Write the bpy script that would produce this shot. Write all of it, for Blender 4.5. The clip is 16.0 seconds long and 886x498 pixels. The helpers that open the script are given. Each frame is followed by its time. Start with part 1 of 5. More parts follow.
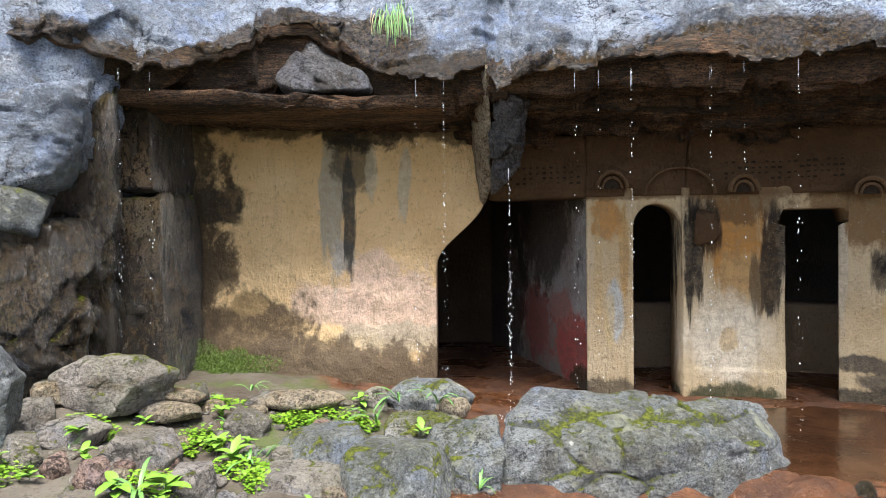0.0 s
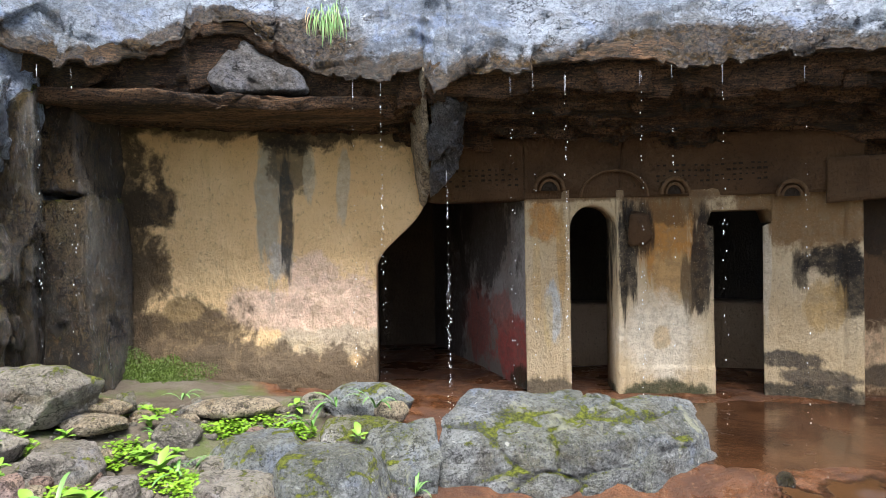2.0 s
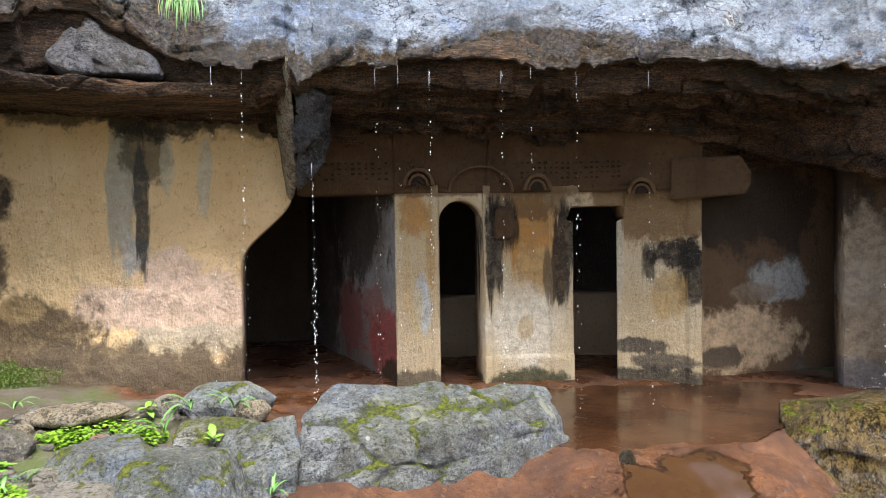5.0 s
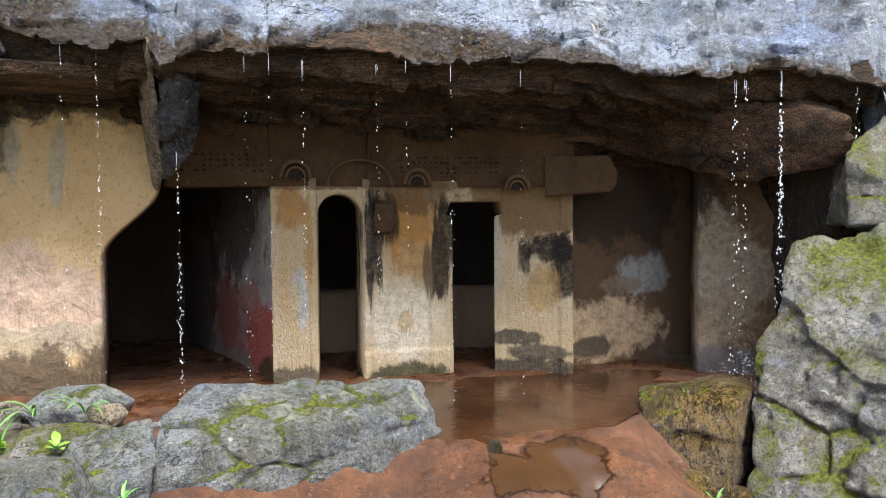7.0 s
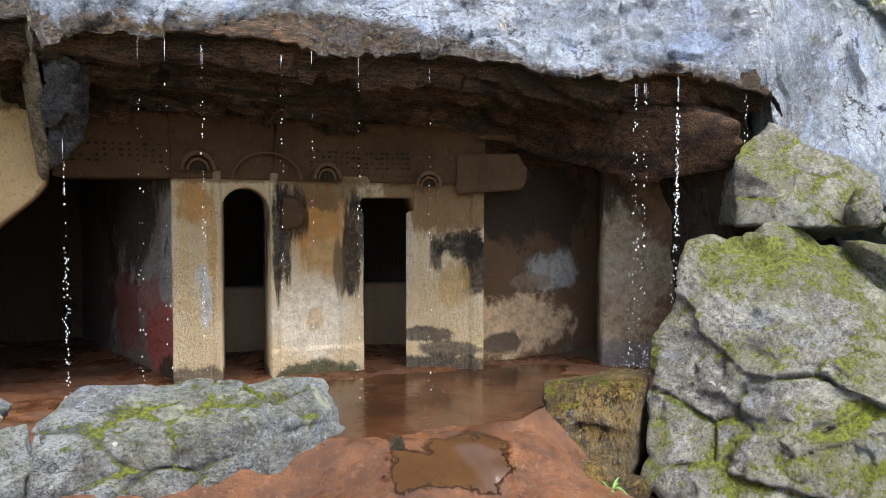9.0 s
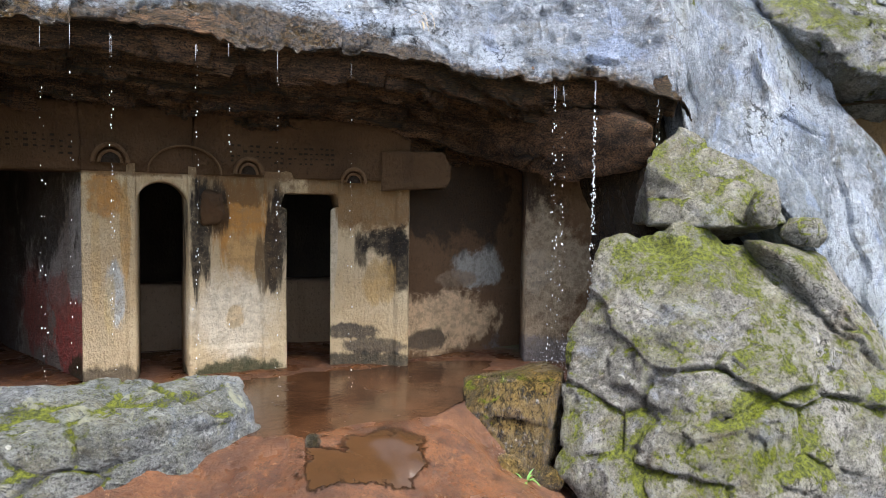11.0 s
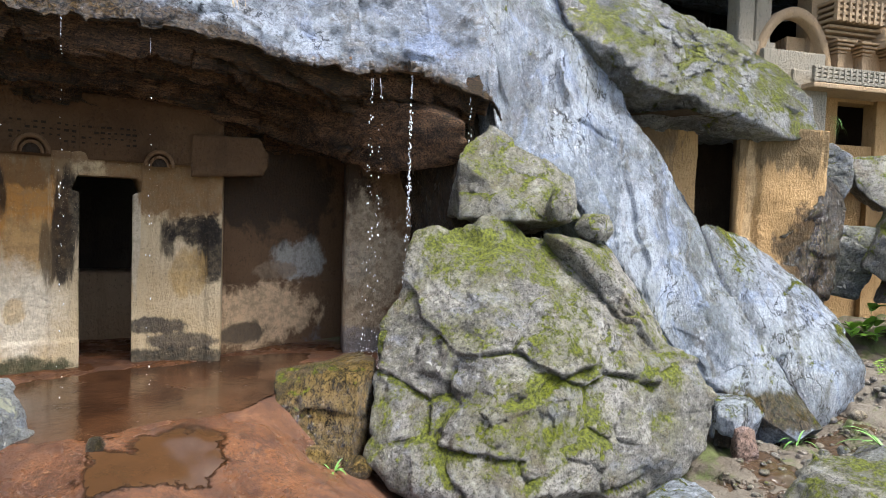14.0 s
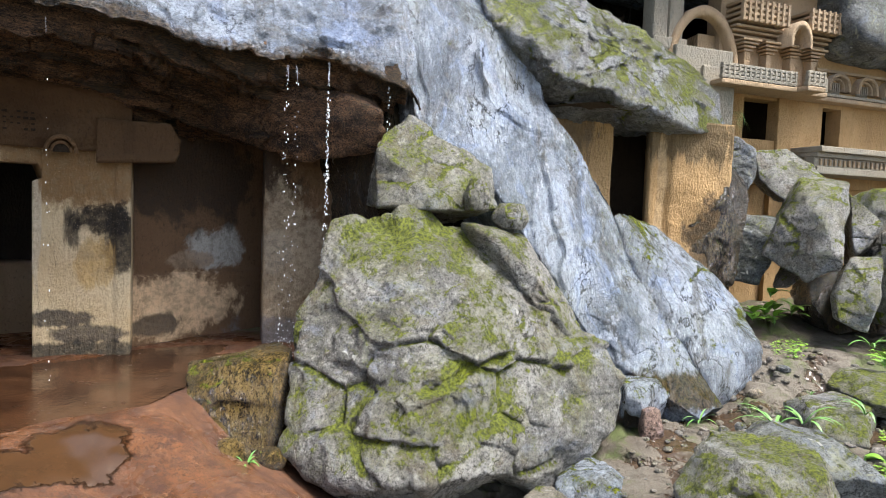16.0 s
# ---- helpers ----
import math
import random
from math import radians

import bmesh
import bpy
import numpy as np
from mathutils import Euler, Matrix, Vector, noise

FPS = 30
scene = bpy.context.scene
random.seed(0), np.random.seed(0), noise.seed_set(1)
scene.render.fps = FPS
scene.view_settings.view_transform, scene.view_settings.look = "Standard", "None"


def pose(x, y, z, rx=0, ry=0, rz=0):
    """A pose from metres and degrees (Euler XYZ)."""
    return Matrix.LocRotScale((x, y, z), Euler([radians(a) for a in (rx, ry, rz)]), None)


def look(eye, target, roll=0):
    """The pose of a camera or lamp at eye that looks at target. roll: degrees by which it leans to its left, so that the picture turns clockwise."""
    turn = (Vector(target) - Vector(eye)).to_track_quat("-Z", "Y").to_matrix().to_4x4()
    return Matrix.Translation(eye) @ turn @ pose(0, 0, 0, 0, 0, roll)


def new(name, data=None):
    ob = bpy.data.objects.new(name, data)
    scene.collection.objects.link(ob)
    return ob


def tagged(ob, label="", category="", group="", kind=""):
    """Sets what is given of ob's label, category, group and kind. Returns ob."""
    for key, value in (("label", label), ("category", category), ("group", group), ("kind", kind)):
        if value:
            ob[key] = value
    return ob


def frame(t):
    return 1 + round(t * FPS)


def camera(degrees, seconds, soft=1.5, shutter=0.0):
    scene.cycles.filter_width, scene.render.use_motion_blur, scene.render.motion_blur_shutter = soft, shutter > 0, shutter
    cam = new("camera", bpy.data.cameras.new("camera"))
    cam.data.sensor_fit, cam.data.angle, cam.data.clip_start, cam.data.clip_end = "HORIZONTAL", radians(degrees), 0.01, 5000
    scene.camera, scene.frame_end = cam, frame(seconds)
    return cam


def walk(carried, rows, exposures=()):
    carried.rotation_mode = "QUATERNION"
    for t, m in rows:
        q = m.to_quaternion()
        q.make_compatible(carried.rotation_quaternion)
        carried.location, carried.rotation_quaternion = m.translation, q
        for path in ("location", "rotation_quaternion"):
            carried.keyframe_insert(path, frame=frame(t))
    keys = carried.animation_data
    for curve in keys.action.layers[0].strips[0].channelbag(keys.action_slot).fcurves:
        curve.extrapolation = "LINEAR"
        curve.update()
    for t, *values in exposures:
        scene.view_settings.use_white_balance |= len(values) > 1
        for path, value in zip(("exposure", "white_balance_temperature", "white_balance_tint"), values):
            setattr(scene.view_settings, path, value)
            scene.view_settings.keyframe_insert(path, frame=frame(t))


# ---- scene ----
cam = camera(69.2, 16.0, soft=0.6)
PATH = [
    (0, (0.675, 0.12, 1.91), (0.648, 2.117, 1.815), -0.6),
    (0.5, (0.702, 0.121, 1.911), (0.712, 2.118, 1.813), -0.6),
    (1, (0.733, 0.126, 1.923), (0.782, 2.123, 1.822), -0.7),
    (1.5, (0.751, 0.129, 1.925), (0.843, 2.124, 1.827), -0.7),
    (2, (0.771, 0.135, 1.917), (0.904, 2.128, 1.825), -0.8),
    (2.5, (0.793, 0.136, 1.924), (0.967, 2.126, 1.83), -0.9),
    (3, (0.819, 0.136, 1.92), (1.036, 2.122, 1.824), -0.8),
    (5.5, (1.022, 0.095, 1.924), (1.573, 2.013, 1.802), -0.3),
    (6, (1.085, 0.083, 1.926), (1.71, 1.978, 1.799), -0.2),
    (6.5, (1.134, 0.074, 1.934), (1.834, 1.943, 1.8), 0.0),
    (7, (1.174, 0.064, 1.921), (1.948, 1.903, 1.787), 0.3),
    (7.5, (1.208, 0.056, 1.913), (2.05, 1.865, 1.779), 0.6),
    (8, (1.268, 0.04, 1.905), (2.16, 1.826, 1.771), 0.8),
    (8.5, (1.32, 0.025, 1.909), (2.255, 1.788, 1.772), 1.0),
    (9, (1.351, 0.015, 1.909), (2.328, 1.755, 1.77), 1.1),
    (11.5, (1.509, -0.138, 1.903), (2.699, 1.464, 1.766), 2.2),
    (12, (1.522, -0.159, 1.894), (2.78, 1.39, 1.762), 2.6),
    (12.5, (1.547, -0.164, 1.902), (2.878, 1.322, 1.77), 2.8),
    (13, (1.593, -0.197, 1.896), (2.988, 1.23, 1.764), 3.0),
    (13.5, (1.649, -0.245, 1.882), (3.098, 1.127, 1.751), 3.2),
    (14, (1.695, -0.293, 1.886), (3.191, 1.028, 1.749), 3.4),
    (14.5, (1.731, -0.34, 1.888), (3.266, 0.934, 1.744), 3.5),
    (15, (1.755, -0.381, 1.889), (3.325, 0.849, 1.74), 3.6),
    (15.5, (1.771, -0.415, 1.895), (3.369, 0.778, 1.74), 3.7),
    (16, (1.784, -0.447, 1.905), (3.404, 0.715, 1.744), 3.7),
]
LEVEL = Matrix.Translation((0, 6.6, 0)) @ pose(0, 0, 0, 2.0) @ Matrix.Translation((0, -6.6, 0))
walk(cam, [(t, LEVEL @ look(eye, target, roll)) for t, eye, target, roll in PATH], [(0, 1.3), (16, 1.3)])

# ---- light ----
world = bpy.data.worlds.new("sky")
scene.world = world
world.use_nodes = True
wn = world.node_tree
sky = wn.nodes.new("ShaderNodeTexSky")
sky.sky_type, sky.sun_disc = "NISHITA", False
sky.sun_elevation, sky.sun_rotation = radians(64), radians(190)
sky.air_density, sky.dust_density, sky.ozone_density = 1.0, 3.0, 1.0
wn.links.new(sky.outputs[0], wn.nodes["Background"].inputs[0])
wn.nodes["Background"].inputs[1].default_value = 0.13
sun = new("sun", bpy.data.lights.new("sun", "SUN"))
sun.data.energy, sun.data.angle, sun.data.color = 3.5, radians(25), (1.0, 0.985, 0.965)
sun.matrix_world = look((0, 0, 0), (-0.12, 0.46, -1))


# ---- noise and mesh tools ----
def hash3(i, j, k, seed):
    n = (i * 374761393 + j * 668265263 + k * 2147483647 + seed * 1274126177) & 0xFFFFFFFF
    n = ((n ^ (n >> 13)) * 1274126177) & 0xFFFFFFFF
    return ((n ^ (n >> 16)) & 0xFFFF) / 65535.0


def vnoise(p, scale=1.0, seed=0):
    """Value noise in -1 to 1 at the points p (n, 3)."""
    q = np.asarray(p, float) * scale
    f = np.floor(q).astype(np.int64)
    r = q - f
    r = r * r * (3 - 2 * r)
    out = 0.0
    for a in (0, 1):
        for b in (0, 1):
            for c in (0, 1):
                w = (r[:, 0] if a else 1 - r[:, 0]) * (r[:, 1] if b else 1 - r[:, 1]) * (r[:, 2] if c else 1 - r[:, 2])
                out = out + w * hash3(f[:, 0] + a, f[:, 1] + b, f[:, 2] + c, seed)
    return out * 2 - 1


def fbm(p, scale=1.0, octaves=4, seed=0, gain=0.5, ridged=False):
    total, amp = 0.0, 1.0
    for o in range(octaves):
        n = vnoise(p, scale * 2.03 ** o, seed + o * 17)
        total = total + amp * ((1 - 2 * np.abs(n)) if ridged else n)
        amp *= gain
    return total


def smooth(x, a, b):
    t = np.clip((np.asarray(x, float) - a) / (b - a), 0, 1)
    return t * t * (3 - 2 * t)


def finish(ob, material, parent=None, label="", category="", group="", kind="", soft=True):
    if material:
        ob.data.materials.append(material)
    if soft:
        ob.data.polygons.foreach_set("use_smooth", [True] * len(ob.data.polygons))
    if parent:
        ob.parent = parent
    return tagged(ob, label, category, group, kind)


def mesh(name, verts, faces, **layers):
    """A mesh object from points and faces (an array of quads or triangles, or a list), with point values under the given names."""
    me = bpy.data.meshes.new(name)
    v = np.asarray(verts, float).reshape(-1, 3)
    if isinstance(faces, np.ndarray):
        n, k = faces.shape
        me.vertices.add(len(v))
        me.vertices.foreach_set("co", v.ravel())
        me.loops.add(n * k)
        me.loops.foreach_set("vertex_index", faces.astype(np.int32).ravel())
        me.polygons.add(n)
        me.polygons.foreach_set("loop_start", np.arange(0, n * k, k, dtype=np.int32))
    else:
        me.from_pydata([tuple(q) for q in v.tolist()], [], faces)
    for key, values in layers.items():
        me.attributes.new(key, "FLOAT", "POINT").data.foreach_set("value", np.asarray(values, float).ravel())
    me.update(calc_edges=True)
    return new(name, me)


def quads(n, m):
    i, j = np.meshgrid(np.arange(n - 1), np.arange(m - 1), indexing="ij")
    k = (i * m + j).ravel()
    return np.stack([k, k + 1, k + m + 1, k + m], 1)


def grid(name, p, **layers):
    """A sheet through an array of points (rows, columns, 3)."""
    return mesh(name, p, quads(*p.shape[:2]), **layers)


def facets(p, scale, seed=0, lean=1.6):
    """Broken rock: each cell of a loose lattice has a tilted face of its own. Gives the relief and the nearness to a joint."""
    q = np.asarray(p, float) * scale
    f = np.floor(q).astype(np.int64)
    best, second = np.full(len(q), 9.0), np.full(len(q), 9.0)
    tilt = np.zeros(len(q))
    for a in (-1, 0, 1):
        for b in (-1, 0, 1):
            for c in (-1, 0, 1):
                g = f + (a, b, c)
                h = [hash3(g[:, 0], g[:, 1], g[:, 2], seed + 31 * k) for k in range(7)]
                o = q - (g + np.stack(h[:3], 1))
                d = np.sqrt((o ** 2).sum(1))
                t = (o * (np.stack(h[3:6], 1) - 0.5)).sum(1) * lean + (h[6] - 0.5) * 0.9
                near = d < best
                second = np.where(near, best, np.minimum(second, d))
                tilt = np.where(near, t, tilt)
                best = np.where(near, d, best)
    return tilt, np.exp(-((second - best) / 0.07) ** 2)


def resample(points, n):
    p = np.array(points, float)
    d = np.r_[0, np.cumsum(np.linalg.norm(np.diff(p, axis=0), axis=1))]
    s = np.linspace(0, d[-1], n)
    return np.stack([np.interp(s, d, p[:, i]) for i in range(3)], 1)


def normals_of(p):
    a = np.gradient(p, axis=0)
    b = np.gradient(p, axis=1)
    n = np.cross(a, b)
    return n / (np.linalg.norm(n, axis=2, keepdims=True) + 1e-9)


def loft(curves, n, m):
    """A smooth sheet over several curves, each a short list of points."""
    rows = np.stack([resample(c, n) for c in curves], 1)
    k = rows.shape[1]
    d = np.r_[0, np.cumsum(np.linalg.norm(np.diff(rows, axis=1), axis=2).mean(0))]
    s = np.linspace(0, d[-1], m)
    out = np.zeros((n, m, 3))
    for i in range(n):
        for c in range(3):
            out[i, :, c] = np.interp(s, d, rows[i, :, c])
    return out


ICO = {}


def ico(level):
    if level not in ICO:
        bm = bmesh.new()
        bmesh.ops.create_icosphere(bm, subdivisions=level, radius=1)
        bm.verts.index_update()
        ICO[level] = (np.array([v.co[:] for v in bm.verts]), np.array([[v.index for v in f.verts] for f in bm.faces]))
        bm.free()
    return ICO[level]


def hull_planes(corners):
    bm = bmesh.new()
    for c in corners:
        bm.verts.new(c)
    bmesh.ops.convex_hull(bm, input=bm.verts[:])
    planes = []
    bm.normal_update()
    for f in bm.faces:
        planes.append((np.array(f.normal), float(f.normal.dot(f.verts[0].co))))
    bm.free()
    return planes


def rock(name, corners, material, level=5, rough=0.05, scale=1.6, edge=70, seed=1, crack=0.0, cell=0.0, chop=6, core=None, parent=None, **tags):
    """A boulder: one blunt-edged solid, or several grown together round a core, with chipped corners and broken, worn faces."""
    hulls = corners if isinstance(corners[0][0], tuple) else [corners]
    c = np.array([q for h in hulls for q in h], float)
    mid = (c.max(0) + c.min(0)) / 2 * 0.5 + c.mean(0) * 0.5 if core is None else np.array(core)
    ways, faces = ico(level)
    bent = ways + 0.035 * np.stack([fbm(ways + seed, 3.0, 4, seed + k) for k in (41, 42, 43)], 1)
    dice = np.random.default_rng(seed)
    r = np.zeros(len(ways))
    for h in hulls:
        q = np.array(h, float) - mid
        planes = hull_planes([Vector(e) for e in q])
        for n in dice.normal(size=(chop, 3)):
            n = n / np.linalg.norm(n)
            planes.append((n, float((q @ n).max()) * dice.uniform(0.87, 0.99)))
        inv = np.array([np.maximum(bent @ n, 0) / max(d, 0.02) for n, d in planes])
        top = inv.max(0)
        r = np.maximum(r, 1 / (top * ((inv / top) ** edge).sum(0) ** (1.0 / edge)))
    p = mid + ways * r[:, None]
    size = float(np.mean(r))
    w = p + 0.05 * size * np.stack([fbm(p, 1.5 / size, 4, seed + k) for k in (61, 62, 63)], 1) + seed * 7.3
    tilt, joint = facets(w * np.array([0.8, 0.8, 1.3]), (cell or 1.3 / size), seed, 0.9)
    t2, j2 = facets(w * np.array([0.9, 0.9, 1.2]), 2.7 * (cell or 1.3 / size), seed + 3, 0.9)
    t3, j3 = facets(w, 7.5 * (cell or 1.3 / size), seed + 5)
    joint = joint * smooth(fbm(w, 1.2 * (cell or 1.3 / size), 2, seed + 8), 0.0, 0.4)
    j2 = j2 * smooth(fbm(w, 1.5 * (cell or 1.3 / size), 2, seed + 9), 0.15, 0.55)
    d = rough * size * (1.2 * tilt + 0.5 * t2 + 0.12 * t3 + 0.3 * fbm(w, 2.0 * scale / size, 6, seed, 0.5))
    d = d - (crack + 0.2 * rough * size) * joint - 0.3 * rough * size * j2
    p = p + ways * d[:, None]
    return finish(mesh(name, p, faces, crease=np.maximum(joint, 0.5 * j2)), material, parent, **tags)


def lumps(cx, cy, cz, rx, ry, rz, seed, n=7, turn=0.0):
    """Corners for a loose stone of about that half-size."""
    r = random.Random(seed)
    out = []
    for level, wide in ((-1.0, 0.8), (r.uniform(-0.1, 0.35), 1.0), (r.uniform(0.8, 1.0), r.uniform(0.45, 0.75))):
        for i in range(n - 1):
            a = 2 * math.pi * (i + r.uniform(-0.35, 0.35)) / (n - 1)
            k = wide * r.uniform(0.82, 1.08)
            x, y = rx * k * math.cos(a), ry * k * math.sin(a)
            out.append((cx + x * math.cos(turn) - y * math.sin(turn), cy + x * math.sin(turn) + y * math.cos(turn), cz + rz * level * r.uniform(0.85, 1.0)))
    return out


# ---- materials ----
class Nodes:
    """Short hand for node materials."""

    def __init__(self, name):
        self.mat = bpy.data.materials.new(name)
        self.mat.use_nodes = True
        self.tree = self.mat.node_tree
        self.bsdf = self.tree.nodes["Principled BSDF"]
        self.where = self.tree.nodes.new("ShaderNodeNewGeometry")

    def put(self, socket, value):
        if isinstance(value, bpy.types.NodeSocket):
            self.tree.links.new(value, socket)
        else:
            socket.default_value = value

    def noise(self, scale, detail=6, rough=0.6, stretch=(1, 1, 1), warp=0.0, out="Fac", kind="noise"):
        v = self.tree.nodes.new("ShaderNodeVectorMath")
        v.operation = "MULTIPLY"
        self.put(v.inputs[0], self.where.outputs["Position"])
        v.inputs[1].default_value = stretch
        n = self.tree.nodes.new("ShaderNodeTexNoise" if kind == "noise" else "ShaderNodeTexVoronoi")
        self.put(n.inputs["Vector"], v.outputs[0])
        n.inputs["Scale"].default_value = scale
        n.inputs["Detail"].default_value = detail
        n.inputs["Roughness"].default_value = rough
        if kind == "noise":
            n.inputs["Distortion"].default_value = warp
        elif kind == "cracks":
            n.feature = "DISTANCE_TO_EDGE"
        return n.outputs[0]

    def layer(self, name):
        n = self.tree.nodes.new("ShaderNodeAttribute")
        n.attribute_name = name
        return n.outputs["Fac"]

    def math(self, op, a, b=0.0, clamp=False):
        n = self.tree.nodes.new("ShaderNodeMath")
        n.operation, n.use_clamp = op, clamp
        self.put(n.inputs[0], a)
        self.put(n.inputs[1], b)
        return n.outputs[0]

    def ramp(self, value, a, b, lo=0.0, hi=1.0):
        n = self.tree.nodes.new("ShaderNodeMapRange")
        n.interpolation_type = "SMOOTHSTEP"
        self.put(n.inputs[0], value)
        for i, x in enumerate((a, b, lo, hi)):
            n.inputs[1 + i].default_value = x
        return n.outputs[0]

    def mix(self, fac, a, b):
        n = self.tree.nodes.new("ShaderNodeMix")
        n.data_type = "RGBA"
        self.put(n.inputs[0], fac)
        self.put(n.inputs[6], a if isinstance(a, bpy.types.NodeSocket) else (*a, 1))
        self.put(n.inputs[7], b if isinstance(b, bpy.types.NodeSocket) else (*b, 1))
        return n.outputs[2]

    def axis(self, which, normal=False):
        n = self.tree.nodes.new("ShaderNodeSeparateXYZ")
        self.put(n.inputs[0], self.where.outputs["Normal" if normal else "Position"])
        return n.outputs["XYZ".index(which)]

    def blob(self, centre, size, wob=0.35, soft=0.25, freq=2.5, stretch=(1, 1, 1)):
        """1 inside a ragged patch round centre with half-sizes size."""
        a = self.tree.nodes.new("ShaderNodeVectorMath")
        a.operation = "SUBTRACT"
        self.put(a.inputs[0], self.where.outputs["Position"])
        a.inputs[1].default_value = centre
        b = self.tree.nodes.new("ShaderNodeVectorMath")
        b.operation = "DIVIDE"
        self.put(b.inputs[0], a.outputs[0])
        b.inputs[1].default_value = size
        c = self.tree.nodes.new("ShaderNodeVectorMath")
        c.operation = "LENGTH"
        self.put(c.inputs[0], b.outputs[0])
        n = self.noise(freq, 13, 0.7, stretch, 0.2)
        d = self.math("ADD", c.outputs["Value"], self.math("MULTIPLY", self.math("SUBTRACT", n, 0.5), wob * 4))
        return self.ramp(d, 1 + soft, 1 - soft)

    def done(self, colour, rough, bump=None, strength=0.5, distance=0.02, spec=0.5, coat=0.0, coat_rough=0.2):
        self.put(self.bsdf.inputs["Base Color"], colour if isinstance(colour, bpy.types.NodeSocket) else (*colour, 1))
        self.put(self.bsdf.inputs["Roughness"], rough)
        self.put(self.bsdf.inputs["Specular IOR Level"], spec)
        if not (isinstance(coat, float) and coat == 0):
            self.put(self.bsdf.inputs["Coat Weight"], coat)
            self.bsdf.inputs["Coat Roughness"].default_value = coat_rough
        if bump is not None:
            n = self.tree.nodes.new("ShaderNodeBump")
            n.inputs["Strength"].default_value = strength
            n.inputs["Distance"].default_value = distance
            self.put(n.inputs["Height"], bump)
            self.put(self.bsdf.inputs["Normal"], n.outputs[0])
            self.put(self.bsdf.inputs["Coat Normal"], n.outputs[0])
        return self.mat


MOSS, MOSS_DARK = (0.24, 0.275, 0.016), (0.05, 0.062, 0.010)


def rock_material(name, dark, light, moss=0.5, wet=0.4, rust=0.0, lichen=0.0, stretch=(1, 1, 1), rough=(0.35, 0.75), relief=0.085, speckle=1.0):
    m = Nodes(name)
    rusty = 0.0
    crease, stain = m.layer("crease"), m.layer("stain")
    big = m.noise(0.9, 5, 0.6, stretch, 0.6)
    patch = m.noise(2.6, 7, 0.65, stretch, 0.8)
    fine = m.noise(7, 10, 0.72, stretch, 0.4)
    pits = m.noise(24, 7, 0.75, stretch, 0.5)
    grain = m.noise(80, 3, 0.7)
    c = m.mix(m.ramp(big, 0.35, 0.65), dark, light)
    c = m.mix(m.ramp(patch, 0.54, 0.64, 0, 0.6), c, (light[0] * 0.75, light[1] * 0.85, light[2] * 1.1))
    c = m.mix(m.ramp(patch, 0.46, 0.36, 0, 0.65), c, (dark[0] * 0.95, dark[1] * 0.75, dark[2] * 0.5))
    c = m.mix(m.ramp(fine, 0.53, 0.68, 0, 0.8 * (0.4 + 0.6 * speckle)), c, tuple(x * 0.35 for x in dark))
    c = m.mix(m.ramp(fine, 0.46, 0.36, 0, 0.5), c, tuple(min(1, x * 1.35) for x in light))
    c = m.mix(m.ramp(pits, 0.51, 0.60, 0, 0.85 * speckle), c, tuple(x * 0.25 for x in dark))
    c = m.mix(m.ramp(pits, 0.44, 0.37, 0, 0.6 * speckle), c, tuple(min(1, x * 1.55) for x in light))
    c = m.mix(m.ramp(grain, 0.56, 0.68, 0, 0.45 * speckle), c, tuple(min(1, x * 1.6) for x in light))
    specks = m.noise(55, 4, 0.8, (1, 1, 1), 0.2)
    c = m.mix(m.ramp(specks, 0.53, 0.60, 0, 0.2 + 0.7 * speckle), c, tuple(x * 0.15 for x in dark))
    c = m.mix(m.ramp(specks, 0.40, 0.34, 0, 0.55 * speckle), c, tuple(min(1, x * 1.5) for x in light))
    lines = m.math("ABSOLUTE", m.math("SUBTRACT", m.noise(1.9, 8, 0.62, stretch, 0.3), 0.5))
    lines = m.math("MULTIPLY", m.ramp(lines, 0.012, 0.003), m.ramp(big, 0.42, 0.6))
    c = m.mix(m.math("MULTIPLY", lines, 0.85), c, tuple(x * 0.12 for x in dark))
    if rust:
        r = m.math("ADD", m.math("MULTIPLY", m.ramp(m.noise(1.7, 6, 0.7, stretch, 0.5), 0.52, 0.66), rust), m.math("MULTIPLY", m.ramp(m.math("ADD", stain, m.math("SUBTRACT", fine, 0.5)), 0.35, 0.75), 0.9), True)
        rusty = m.math("MULTIPLY", r, 0.9)
        c = m.mix(r, c, m.mix(m.ramp(pits, 0.4, 0.6), (0.085, 0.05, 0.016), (0.010, 0.008, 0.005)))
    if lichen:
        l = m.math("MULTIPLY", m.ramp(m.noise(3.2, 8, 0.7, (1, 1, 1), 1.5), 0.56, 0.66), lichen)
        c = m.mix(l, c, (0.40, 0.41, 0.30))
        l = m.math("MULTIPLY", m.ramp(m.noise(5.1, 2, 0.5, (1.3, 1, 1), 0.6), 0.72, 0.74), lichen)
        c = m.mix(l, c, (0.75, 0.75, 0.70))
    c = m.mix(m.math("MULTIPLY", m.ramp(crease, 0.3, 1.0), 0.55), c, tuple(x * 0.18 for x in dark))
    if moss:
        up = m.ramp(m.axis("Z", True), -0.3, 0.8)
        spread = m.noise(1.1, 5, 0.6, (1, 1, 1), 0.5)
        film = m.math("MULTIPLY", m.ramp(m.math("ADD", spread, m.math("MULTIPLY", up, 0.16)), 0.50, 0.70), 0.7 * moss, True)
        c = m.mix(m.math("MULTIPLY", film, m.ramp(specks, 0.66, 0.42)), c, (0.19, 0.185, 0.045))
        k = m.math("ADD", m.noise(5.5, 13, 0.84, (1, 1, 1), 0.2), m.math("MULTIPLY", up, 0.13))
